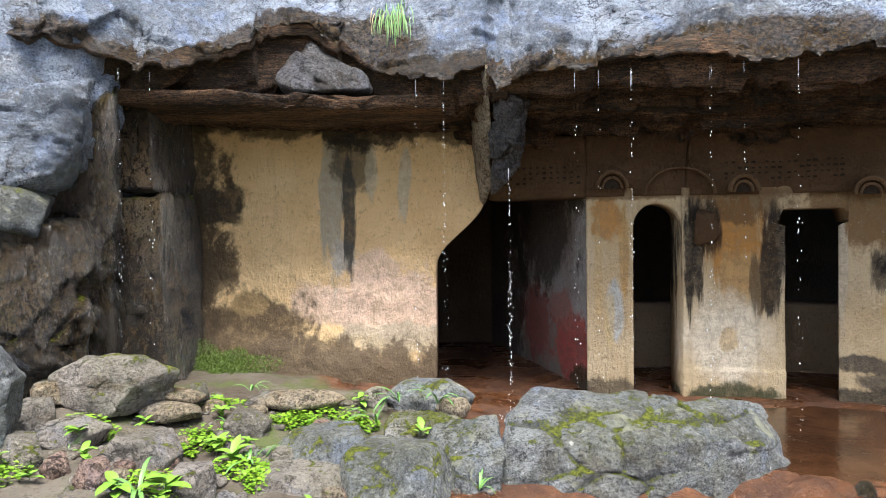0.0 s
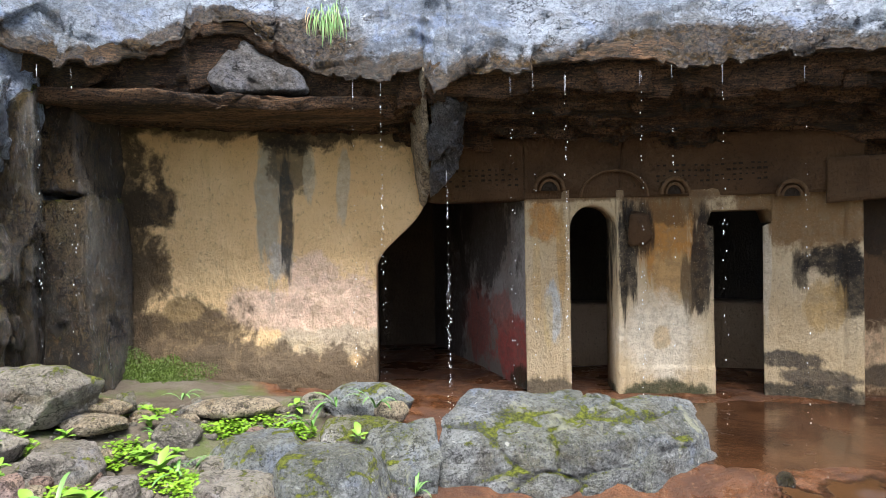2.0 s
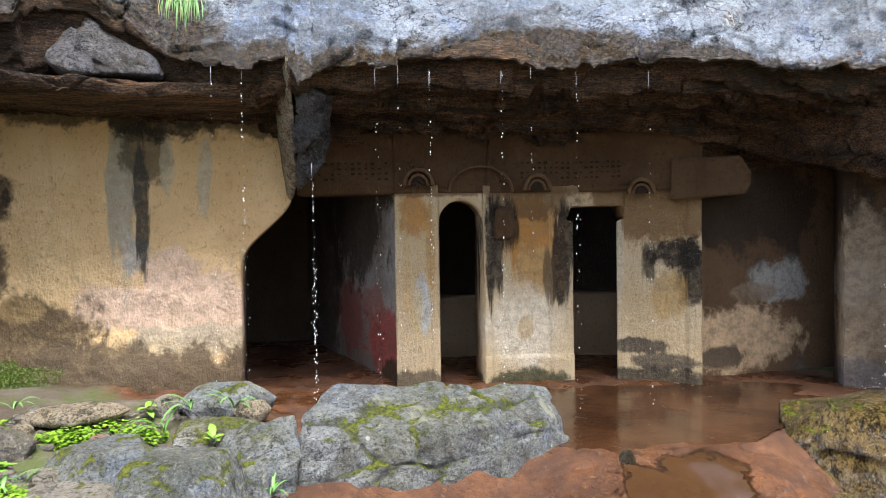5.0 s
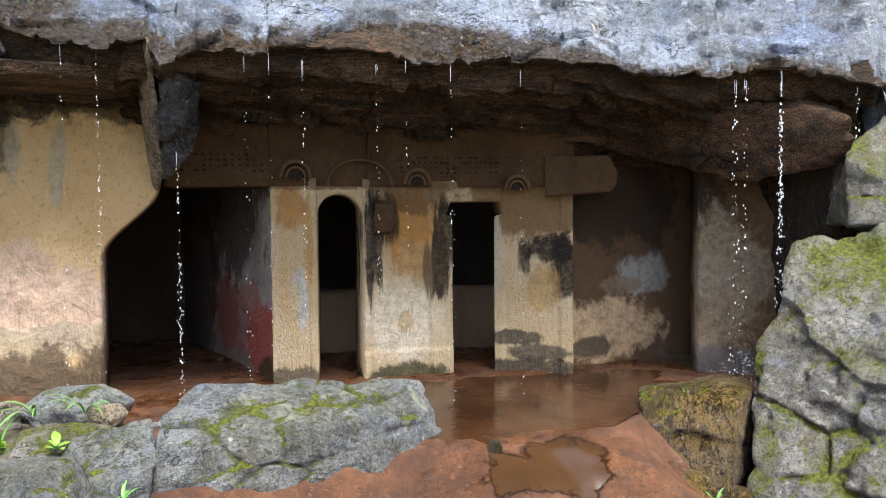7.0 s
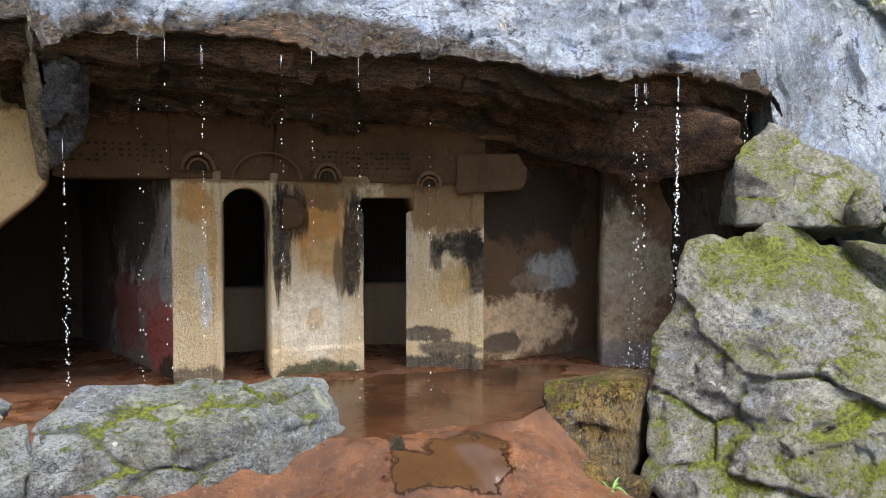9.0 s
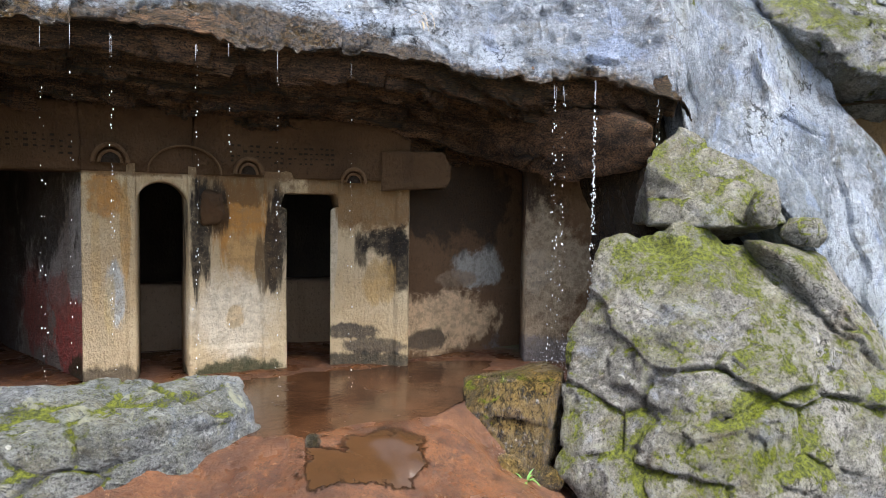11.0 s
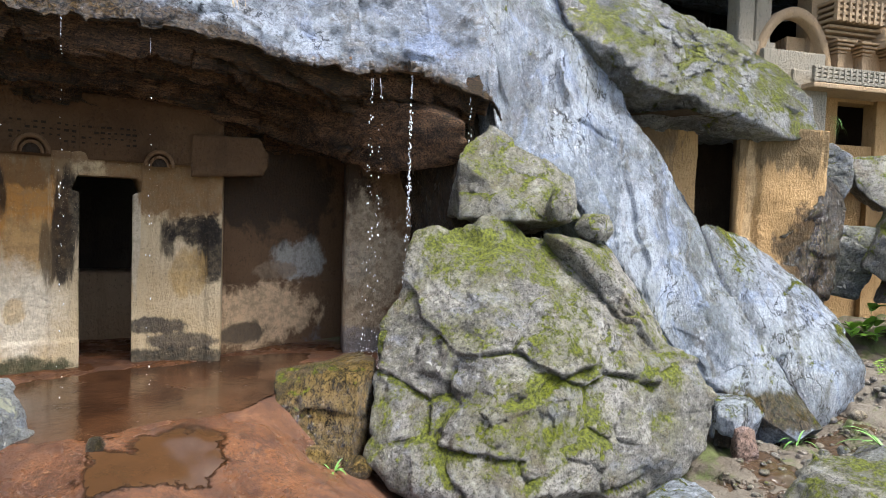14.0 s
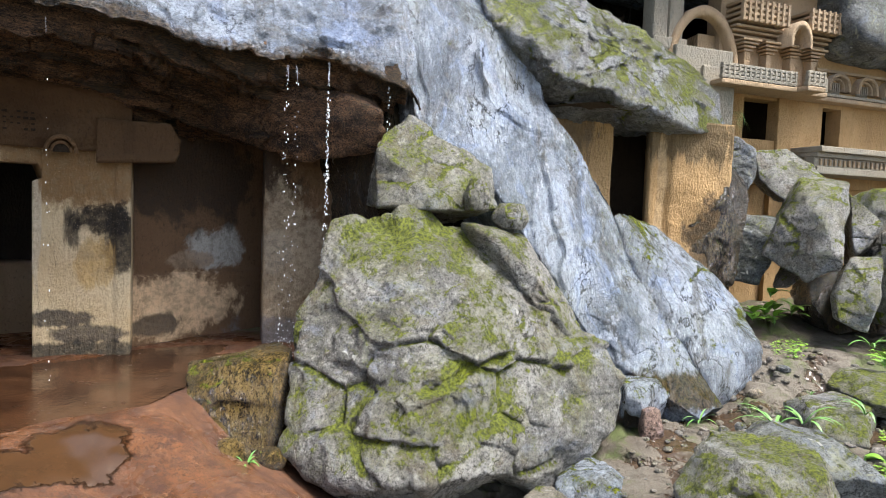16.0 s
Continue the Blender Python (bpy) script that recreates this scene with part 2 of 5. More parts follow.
        k = m.math("ADD", k, m.math("MULTIPLY", m.math("SUBTRACT", spread, 0.5), 0.35))
        k = m.math("ADD", k, m.math("MULTIPLY", m.ramp(crease, 0.02, 0.6), 0.12))
        k = m.ramp(k, 0.745 - 0.19 * moss, 0.825 - 0.19 * moss)
        c = m.mix(k, c, m.mix(m.ramp(m.noise(34, 5, 0.75), 0.36, 0.64), MOSS_DARK, MOSS))
        k = m.math("MULTIPLY", k, m.math("ADD", 0.3, m.noise(70, 4, 0.8)))
        pits = m.math("ADD", pits, m.math("MULTIPLY", k, 0.35))
    h = m.math("ADD", m.math("MULTIPLY", fine, 0.7), m.math("ADD", m.math("MULTIPLY", pits, 0.8), m.math("MULTIPLY", m.math("ADD", grain, specks), 0.28)))
    h = m.math("SUBTRACT", h, m.math("MULTIPLY", lines, 0.3))
    w = m.ramp(m.noise(0.9, 4, 0.6, stretch), 0.62 - 0.3 * wet, 0.75 - 0.3 * wet)
    r = m.math("ADD", m.math("MULTIPLY", w, rough[0] - rough[1]), m.math("ADD", rough[1], m.math("MULTIPLY", m.math("SUBTRACT", fine, 0.5), 0.5)))
    return m.done(c, r, h, 1.0, relief, 0.5, m.math("MULTIPLY", m.math("MULTIPLY", w, 0.8 * wet), m.math("SUBTRACT", 1.0, rusty)), 0.12)


# blue sky light and wet sheen are partly put into these two base colours
CLIFF = rock_material("wet grey cliff", (0.14, 0.17, 0.22), (0.42, 0.485, 0.585), 0.0, 1.0, 0.35, 0.0, (1, 1, 1.3), (0.2, 0.48), 0.06, 0.5)
SLAB = rock_material("wet grey slab", (0.15, 0.18, 0.225), (0.50, 0.565, 0.66), 0.34, 1.0, 0.35, 0.0, (1.2, 1.2, 0.6), (0.12, 0.34), 0.07, 0.4)
ROUGHBLUE = rock_material("broken blue-grey rock", (0.06, 0.055, 0.055), (0.19, 0.185, 0.19), 0.0, 0.6, 0.5, 0.0)
BOULDER = rock_material("grey boulder", (0.115, 0.125, 0.13), (0.34, 0.36, 0.365), 0.36, 0.4, 0.1, 0.8, speckle=0.7)
MOSSY = rock_material("mossy boulder", (0.20, 0.195, 0.175), (0.48, 0.465, 0.43), 0.70, 0.3, 0.1, 0.5, speckle=0.7)
WETROCK = rock_material("wet brown rock", (0.065, 0.043, 0.017), (0.24, 0.16, 0.05), 0.12, 1.0, 0.6, 0.0, (1, 1, 0.5), (0.15, 0.5))
RUBBLE = rock_material("rubble stone", (0.19, 0.17, 0.145), (0.46, 0.41, 0.36), 0.35, 0.2, 0.1, 0.4, speckle=0.6)
PALE = rock_material("tan flat stone", (0.30, 0.24, 0.16), (0.50, 0.41, 0.29), 0.1, 0.1, 0.2, 0.2)
PINKROCK = rock_material("pinkish stone", (0.26, 0.16, 0.12), (0.42, 0.29, 0.23), 0.0, 0.1, 0.1, 0.2)
DARKROCK = rock_material("dark wet rock", (0.020, 0.014, 0.008), (0.075, 0.05, 0.026), 0.15, 0.9, 0.35, 0.0, (1, 1, 0.35), (0.22, 0.7))
CEIL = rock_material("layered ceiling rock", (0.022, 0.011, 0.005), (0.26, 0.135, 0.06), 0.0, 0.2, 0.7, 0.0, (0.5, 2.2, 4), (0.6, 0.9), 0.07)


def plaster_material(name, base, second, patches=(), rough=0.85, relief=0.02):
    m = Nodes(name)
    big = m.noise(0.9, 5, 0.6)
    fine = m.noise(11, 9, 0.75)
    chisel = m.noise(30, 5, 0.65, (1, 1, 0.6))
    runs = m.noise(3.5, 6, 0.65, (1, 1, 0.13))
    c = m.mix(m.ramp(big, 0.35, 0.65), base, second)
    c = m.mix(m.ramp(runs, 0.54, 0.68, 0, 0.3), c, tuple(x * 0.6 for x in base))
    c = m.mix(m.ramp(fine, 0.54, 0.7, 0, 0.5), c, tuple(x * 0.5 for x in base))
    c = m.mix(m.ramp(chisel, 0.58, 0.68, 0, 0.5), c, tuple(x * 0.35 for x in base))
    for centre, size, colour, amount, *way in patches:
        run = "run" in way
        k = m.blob(centre, size, 0.65 if run else 0.6, 0.45 if "soft" in way else 0.2, 7.0 if run else 3.2, (1, 1, 0.16) if run else (1, 1, 0.8))
        k = m.math("MULTIPLY", k, m.ramp(fine, 0.72, 0.42, 0.72 * amount, amount))
        c = m.mix(k, c, m.mix(m.ramp(fine, 0.4, 0.62), colour, tuple(x * 0.7 for x in colour)))
    flecks = m.noise(95, 2, 0.6)
    c = m.mix(m.ramp(flecks, 0.66, 0.72, 0, 0.5), c, tuple(min(1, x * 1.5) for x in base))
    c = m.mix(m.ramp(flecks, 0.36, 0.30, 0, 0.5), c, tuple(x * 0.3 for x in base))
    h = m.math("ADD", m.math("MULTIPLY", fine, 0.7), chisel)
    return m.done(c, rough, h, 1.0, relief * 1.8, 0.3)


BLACK, PINKISH, CREAM, OCHRE = (0.018, 0.015, 0.013), (0.80, 0.58, 0.44), (0.60, 0.49, 0.32), (0.48, 0.22, 0.045)
DARK_BROWN = (0.05, 0.035, 0.02)
WALL = plaster_material("tan chiselled wall", (0.70, 0.47, 0.23), (0.80, 0.57, 0.31), [
    ((0.05, 7.2, 1.0), (0.72, 2, 0.42), PINKISH, 0.95),
    ((-0.72, 7.2, 0.98), (0.5, 2, 0.22), PINKISH, 0.9),
    ((-0.2, 7.2, 1.4), (0.42, 2, 0.17), PINKISH, 0.85),
    ((0.1, 7.2, 0.60), (0.75, 2, 0.17), (0.50, 0.43, 0.31), 0.8),
    ((-0.66, 7.2, 2.15), (0.13, 2, 0.85), (0.40, 0.37, 0.29), 0.85, "run"),
    ((-0.53, 7.2, 1.52), (0.15, 2, 0.2), (0.60, 0.55, 0.48), 0.85),
    ((-0.42, 7.2, 2.6), (0.24, 2, 0.34), (0.09, 0.075, 0.05), 0.85),
    ((-0.47, 7.2, 2.05), (0.075, 2, 0.65), (0.05, 0.05, 0.045), 0.95, "run"),
    ((0.15, 7.2, 2.35), (0.08, 2, 0.4), (0.56, 0.48, 0.34), 0.8, "run"),
    ((-0.22, 7.2, 2.45), (0.07, 2, 0.3), (0.56, 0.48, 0.34), 0.7, "run"),
    # darkened under the overhang: shade put into the colour, with a streak's black head
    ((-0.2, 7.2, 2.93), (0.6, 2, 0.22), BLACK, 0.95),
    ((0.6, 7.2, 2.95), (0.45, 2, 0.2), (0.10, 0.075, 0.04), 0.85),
    ((-1.93, 7.2, 2.1), (0.32, 2, 0.24), BLACK, 0.96),
    # dark brown over the whole left end
    ((-2.5, 7.2, 1.6), (0.62, 2, 2.2), DARK_BROWN, 0.96),
    # top band again, shade under the overhang put into the colour
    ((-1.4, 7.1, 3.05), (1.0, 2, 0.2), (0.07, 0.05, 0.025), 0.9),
    ((-0.2, 7.1, 0.25), (1.3, 2, 0.28), (0.17, 0.125, 0.08), 0.85, "soft"),
    ((-0.9, 7.1, 0.02), (3.4, 2, 0.50), (0.11, 0.078, 0.048), 0.95),
    ((-1.7, 7.1, 0.62), (0.85, 2, 0.5), (0.09, 0.062, 0.037), 0.94),
    ((-0.95, 7.1, 0.42), (0.65, 2, 0.26), (0.13, 0.095, 0.06), 0.92),
    ((-1.65, 7.1, 0.98), (0.22, 2, 0.12), (0.42, 0.29, 0.14), 0.8),
    ((-2.0, 7.1, 1.35), (0.28, 2, 0.35), (0.10, 0.07, 0.04), 0.9),
])
PIER = plaster_material("stained cream plaster", CREAM, (0.52, 0.39, 0.225), [
    ((2.33, 7.0, 1.90), (0.17, 2, 0.26), OCHRE, 0.8),
    ((2.52, 7.0, 1.5), (0.04, 2, 0.55), (0.55, 0.33, 0.12), 0.75, "run"),
    ((2.26, 7.0, 1.3), (0.04, 2, 0.5), (0.60, 0.42, 0.2), 0.6, "run"),
    ((2.44, 7.0, 0.85), (0.09, 2, 0.35), (0.48, 0.54, 0.56), 0.75, "run"),
    ((2.38, 7.0, 0.75), (0.05, 2, 0.3), (0.62, 0.48, 0.24), 0.7, "run"),
    ((2.3, 7.0, 0.02), (0.5, 2, 0.14), (0.10, 0.08, 0.055), 0.9),
    ((3.65, 6.8, 1.62), (0.34, 2, 0.55), OCHRE, 0.9, "run"),
    ((3.75, 6.8, 1.25), (0.3, 2, 0.3), (0.55, 0.36, 0.16), 0.75, "run"),
    ((3.65, 6.8, 2.03), (0.55, 2, 0.2), (0.14, 0.08, 0.035), 0.8),
    ((3.60, 6.8, 0.62), (0.42, 2, 0.42), (0.80, 0.72, 0.57), 0.85, "soft"),
    ((3.58, 6.8, 0.62), (0.10, 2, 0.14), (0.60, 0.42, 0.2), 0.7),
    ((3.22, 6.8, 1.52), (0.12, 2, 0.58), BLACK, 0.97, "run"),
    ((3.40, 6.8, 1.75), (0.10, 2, 0.3), BLACK, 0.85, "run"),
    ((4.00, 6.8, 1.45), (0.13, 2, 0.52), BLACK, 0.95, "run"),
    ((3.85, 6.8, 1.2), (0.06, 2, 0.35), (0.10, 0.07, 0.04), 0.8, "run"),
    ((3.6, 6.8, 0.02), (0.5, 2, 0.13), (0.05, 0.055, 0.025), 0.95),
    ((4.95, 6.4, 1.95), (0.60, 2, 0.42), (0.20, 0.11, 0.042), 0.9),
    ((4.62, 6.6, 1.3), (0.06, 2, 0.6), (0.62, 0.55, 0.42), 0.7, "run"),
    ((5.14, 6.3, 1.42), (0.26, 2, 0.17), BLACK, 0.97),
    ((5.28, 6.25, 1.22), (0.13, 2, 0.34), BLACK, 0.95),
    ((4.92, 6.5, 1.32), (0.07, 2, 0.26), BLACK, 0.85, "run"),
    ((5.02, 6.4, 1.22), (0.06, 2, 0.18), (0.70, 0.56, 0.36), 0.85),
    ((5.08, 6.4, 0.95), (0.15, 2, 0.25), (0.52, 0.34, 0.13), 0.7, "run"),
    ((4.75, 6.5, 0.40), (0.32, 2, 0.09), (0.06, 0.052, 0.045), 0.92),
    ((5.05, 6.4, 0.22), (0.35, 2, 0.10), (0.09, 0.075, 0.06), 0.9),
    ((4.95, 6.4, 0.03), (0.6, 2, 0.14), (0.045, 0.04, 0.032), 0.95),
    ((2.3, 7.0, 2.2), (3, 2, 0.10), (0.2, 0.12, 0.06), 0.85),
])
FRIEZE = plaster_material("dark brown frieze stone", (0.065, 0.035, 0.016), (0.10, 0.057, 0.027))
# lighter copy of the frieze colour, painted brightness that brings out the arches
ARCH = plaster_material("frieze stone lightened on the arches", (0.11, 0.062, 0.03), (0.15, 0.088, 0.043))
REDWALL = plaster_material("red stained wall", (0.22, 0.18, 0.15), (0.34, 0.31, 0.29), [
    ((2.15, 7.3, 1.25), (0.4, 0.32, 0.95), (0.46, 0.44, 0.42), 0.8, "soft"),
    ((2.0, 7.6, 0.42), (0.5, 0.55, 0.40), (0.46, 0.095, 0.075), 0.92),
    ((2.0, 7.9, 0.85), (0.5, 0.35, 0.28), (0.38, 0.15, 0.12), 0.75),
    ((1.7, 8.7, 0.6), (0.5, 0.6, 0.55), (0.30, 0.08, 0.06), 0.85),
    ((2.1, 7.25, 0.05), (0.4, 0.35, 0.16), (0.03, 0.04, 0.015), 0.9),
    # blackened inward and overhead: the cell's own shade put into the colour
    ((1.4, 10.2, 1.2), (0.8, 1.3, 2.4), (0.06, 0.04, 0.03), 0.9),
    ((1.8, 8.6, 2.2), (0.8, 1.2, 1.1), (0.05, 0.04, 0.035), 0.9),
])
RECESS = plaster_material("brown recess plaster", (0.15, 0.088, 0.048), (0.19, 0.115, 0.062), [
    ((6.05, 6.4, 0.42), (0.80, 2, 0.36), (0.80, 0.58, 0.36), 0.97),
    ((6.65, 6.4, 1.08), (0.36, 2, 0.24), (0.50, 0.49, 0.45), 0.9),
    ((6.25, 6.4, 0.95), (0.35, 2, 0.10), (0.34, 0.25, 0.17), 0.8),
    # recess darkened at its top, shade put into the plaster colour
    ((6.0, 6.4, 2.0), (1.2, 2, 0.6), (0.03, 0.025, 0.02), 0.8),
    ((5.8, 6.4, 0.22), (0.3, 2, 0.12), (0.05, 0.042, 0.035), 0.88),
    ((6.8, 5.45, 0.9), (0.5, 0.5, 0.9), (0.44, 0.35, 0.24), 0.9),
    ((6.9, 5.4, 0.05), (0.6, 1, 0.25), (0.2, 0.19, 0.2), 0.8),
])
BENCH = plaster_material("dull brown bench plaster", (0.30, 0.21, 0.13), (0.36, 0.27, 0.18))
# cell plaster coloured near black, standing in for the rooms' shade
CELL_SHADE = plaster_material("cell plaster darkened for shade", (0.055, 0.038, 0.025), (0.08, 0.055, 0.036))
YELLOW = plaster_material("ochre sandstone wall", (0.40, 0.25, 0.11), (0.50, 0.33, 0.16), [
    # dark brown low at one end, then darker along the top
    ((11.35, 1.8, 0.9), (0.40, 0.45, 1.0), DARK_BROWN, 0.92),
    ((11.1, 2.0, 2.8), (0.9, 0.9, 0.35), (0.10, 0.075, 0.04), 0.85, "run"),
    ((9.9, 3.3, 2.7), (0.35, 0.4, 0.5), (0.14, 0.105, 0.07), 0.8, "run"),
    ((10.8, 2.3, 2.0), (0.07, 0.08, 0.8), (0.62, 0.44, 0.24), 0.8, "run"),
])
FAR = plaster_material("weathered carved stone", (0.46, 0.33, 0.20), (0.40, 0.30, 0.2))
FARGREY = plaster_material("grey carved stone", (0.30, 0.28, 0.23), (0.38, 0.33, 0.25))


def ground_material():
    m = Nodes("mud and stony soil")
    big = m.noise(0.8, 6, 0.65)
    fine = m.noise(7, 8, 0.7)
    grain = m.noise(45, 4, 0.7)
    soil = m.mix(m.ramp(big, 0.35, 0.65), (0.075, 0.058, 0.04), (0.15, 0.13, 0.10))
    soil = m.mix(m.ramp(m.noise(2.0, 7, 0.7), 0.5, 0.62, 0, 0.85), soil, (0.07, 0.095, 0.018))
    mud = m.mix(m.ramp(m.noise(1.6, 6, 0.7), 0.38, 0.62), (0.06, 0.022, 0.008), (0.14, 0.056, 0.021))
    mud = m.mix(m.ramp(m.noise(3.3, 9, 0.78), 0.5, 0.6, 0, 0.75), mud, (0.05, 0.019, 0.009))
    mud = m.mix(m.ramp(m.noise(14, 6, 0.8), 0.42, 0.34, 0, 0.6), mud, (0.24, 0.13, 0.065))
    mud = m.mix(m.ramp(fine, 0.5, 0.7, 0, 0.7), mud, (0.06, 0.024, 0.012))
    k = m.blob((3.6, 5.4, 0.0), (3.4, 3.2, 6), 0.12, 0.08, 1.2)
    k2 = m.blob((2.0, 9.0, 0.0), (4.6, 2.6, 6), 0.12, 0.08, 1.2)
    k = m.math("MAXIMUM", k, k2)
    c = m.mix(k, soil, mud)
    c = m.mix(m.ramp(grain, 0.52, 0.66, 0, 0.6), c, (0.045, 0.026, 0.013))
    wet = m.ramp(m.noise(1.3, 5, 0.6), 0.44, 0.56)
    pud = m.math("MAXIMUM", m.blob((3.75, 4.05, -0.2), (0.5, 0.25, 3), 0.9, 0.12, 2.6), m.math("MULTIPLY", m.ramp(m.noise(1.1, 5, 0.6), 0.53, 0.57), m.blob((8.8, 0.5, -0.4), (1.9, 1.3, 3), 0.2, 0.1, 1.0)))
    c = m.mix(m.math("MULTIPLY", pud, 0.85), c, (0.045, 0.024, 0.011))
    r = m.math("SUBTRACT", 0.8, m.math("MULTIPLY", m.math("MULTIPLY", wet, k), 0.55))
    r = m.math("ADD", m.math("MULTIPLY", r, m.math("SUBTRACT", 1.0, pud)), m.math("MULTIPLY", pud, 0.1))
    h = m.math("ADD", m.math("MULTIPLY", fine, 1.0), m.math("MULTIPLY", grain, 0.25))
    h = m.math("MULTIPLY", h, m.math("SUBTRACT", 1.0, m.math("MULTIPLY", pud, 0.95)))
    return m.done(c, r, h, 1.0, 0.05, 0.5)


def water_material():
    m = Nodes("muddy water")
    n = m.noise(9, 5, 0.6, (1, 1, 1))
    c = m.mix(m.ramp(m.noise(1.2, 6, 0.7), 0.4, 0.6), (0.022, 0.010, 0.005), (0.05, 0.022, 0.010))
    return m.done(c, m.ramp(m.noise(2.5, 5, 0.7), 0.4, 0.7, 0.08, 0.3), n, 0.25, 0.012, 0.5)


GROUND, WATER = ground_material(), water_material()

# ---- ground ----
SPOTS = [(-6, 4.5, 1.0), (-2.5, 4.7, 0.5), (-2.0, 4.0, 0.34), (-1.6, 3.5, 0.24), (-1.2, 5.4, 0.36), (-0.9, 4.5, 0.14), (-0.7, 4.0, 0.06), (-0.3, 5.6, 0.28), (-0.1, 4.7, 0.04), (0.5, 5.6, 0.2), (0.5, 4.2, -0.1),
         (0.4, 6.6, 0.05), (-2, 6.8, 0.3), (2, 4.3, -0.45), (3.4, 4.0, -0.16), (4.3, 4.0, -0.2), (3.8, 3.4, -0.4), (5.1, 4.3, -0.5), (5.9, 3.2, -0.85), (7.0, 2.3, -0.98), (7.7, 0.5, -0.62), (8.8, 1.3, -0.6)]
SPOTS += [(9.3, -0.2, -0.35), (11.2, 0.6, 0.1), (12.2, 1.2, 0.25), (1, -0.5, -0.2), (4, 0, -0.7), (14, -3, 0.3), (17, 3, 0.6), (0, -8, -0.5), (-8, -4, 0.2)]


def cave_flat(x, y):
    shore = np.interp(x, [1.0, 2.9, 3.4, 4.1, 4.8, 5.4, 6.2], [4.9, 4.8, 4.42, 4.32, 4.6, 4.8, 5.0])
    shore = shore + 0.12 * fbm(np.stack([x, y, x * 0], -1).reshape(-1, 3), 1.5, 4, 71).reshape(x.shape)
    flat = smooth(y, shore - 0.9, shore) * smooth(x, 0.4, 1.2)
    return np.maximum(flat, smooth(y, 6.6, 7.0) * smooth(x, 0.2, 0.5))


def height(x, y):
    num, den = 0.0, 0.0
    for sx, sy, sz in SPOTS:
        w = 1 / ((x - sx) ** 2 + (y - sy) ** 2 + 0.1) ** 1.7
        num, den = num + w * sz, den + w
    h = num / den
    p = np.stack([x, y, x * 0], -1).reshape(-1, 3)
    n = fbm(p, 0.9, 6, 3, 0.55).reshape(x.shape)
    tilt, joint = facets(np.c_[p[:, :2], p[:, 0] * 0 + 0.5], 2.4, 8)
    stony = smooth(x, 6.0, 7.0) + smooth(x, 1.2, 0.4) * 0.6
    n = n + (tilt - joint * 0.4).reshape(x.shape) * 0.9 * np.clip(stony, 0, 1)
    cave = cave_flat(x, y)
    flat = 0.012 * fbm(p, 2.2, 4, 8).reshape(x.shape)
    pool = np.exp(-(((x - 4.5) / 1.7) ** 4 + ((y - 5.45) / 0.95) ** 4))
    mud = 1 - np.clip(stony, 0, 1)
    return (h + 0.07 * n * (1 - 0.75 * mud)) * (1 - cave) + cave * (flat + 0.012 - 0.05 * pool)


def axis_steps(lo, hi, step, far):
    inner = np.arange(lo, hi + step / 2, step)
    out = np.geomspace(0.3, far, 26)
    return np.r_[lo - out[::-1], inner, hi + out]


gx, gy = axis_steps(-3.2, 13, 0.03, 300), axis_steps(-1.5, 10.5, 0.03, 300)
X, Y = np.meshgrid(gx, gy)
Z = height(X, Y)
ground = finish(grid("ground", np.stack([X, Y, Z], -1)), GROUND, kind="structure", label="red mud and stony soil ground, wet in places", category="ground")


def pool_sheet(label, x0, x1, y0, y1, z, low):
    px, py = np.meshgrid(np.arange(x0, x1, 0.03), np.arange(y0, y1, 0.03))
    deep = z - height(px, py)
    f = quads(*px.shape)
    good = ((cave_flat(px, py).ravel()[f] > low) & (deep.ravel()[f] > -0.03)).all(1)
    return finish(mesh("water", np.stack([px, py, px * 0 + z], -1), f[good]), WATER, kind="structure", label=label, category="water")


pool_sheet("shallow brown pool of muddy rainwater", 2.2, 7.2, 4.2, 7.0, -0.004, 0.985)


def ground_at(x, y):
    """The ground's height, from the sheet's own points."""
    i = min(max(int(np.searchsorted(gx, x)) - 1, 0), len(gx) - 2)
    j = min(max(int(np.searchsorted(gy, y)) - 1, 0), len(gy) - 2)
    a, b = (x - gx[i]) / (gx[i + 1] - gx[i]), (y - gy[j]) / (gy[j + 1] - gy[j])
    return float((Z[j, i] * (1 - a) + Z[j, i + 1] * a) * (1 - b) + (Z[j + 1, i] * (1 - a) + Z[j + 1, i + 1] * a) * b)


# ---- cliff, ceiling, cave walls ----
LIP = [(-9, 4.6, 3.3), (-4.5, 4.9, 3.35), (-2.74, 5.23, 3.39), (-2.19, 5.78, 3.31), (-1.71, 6.0, 3.36), (-1.05, 6.27, 3.75), (-0.68, 6.36, 3.8), (-0.19, 6.4, 3.45),
       (0.3, 6.25, 3.3), (1.0, 6.0, 3.3), (1.11, 5.85, 3.02), (1.53, 5.69, 3.19), (2.54, 5.54, 3.28), (3.5, 5.36, 3.13), (4.08, 5.31, 3.26), (4.86, 4.99, 3.18),
       (5.2, 4.85, 3.08), (5.91, 4.6, 3.08), (6.56, 4.2, 3.08), (7.0, 3.72, 2.92), (7.3, 3.8, 2.7)]
lip = resample(LIP, 800)
lip[:, 2] += 0.035 * fbm(lip, 3.0, 4, 77) - 0.015
lip[:, 1] += 0.03 * fbm(lip, 2.0, 4, 78)
chip, chip2 = facets(lip, 2.4, 201)[0], facets(lip, 7.0, 202)[0]
lip[:, 2] += 0.07 * chip + 0.04 * chip2
lip[:, 1] += 0.06 * chip


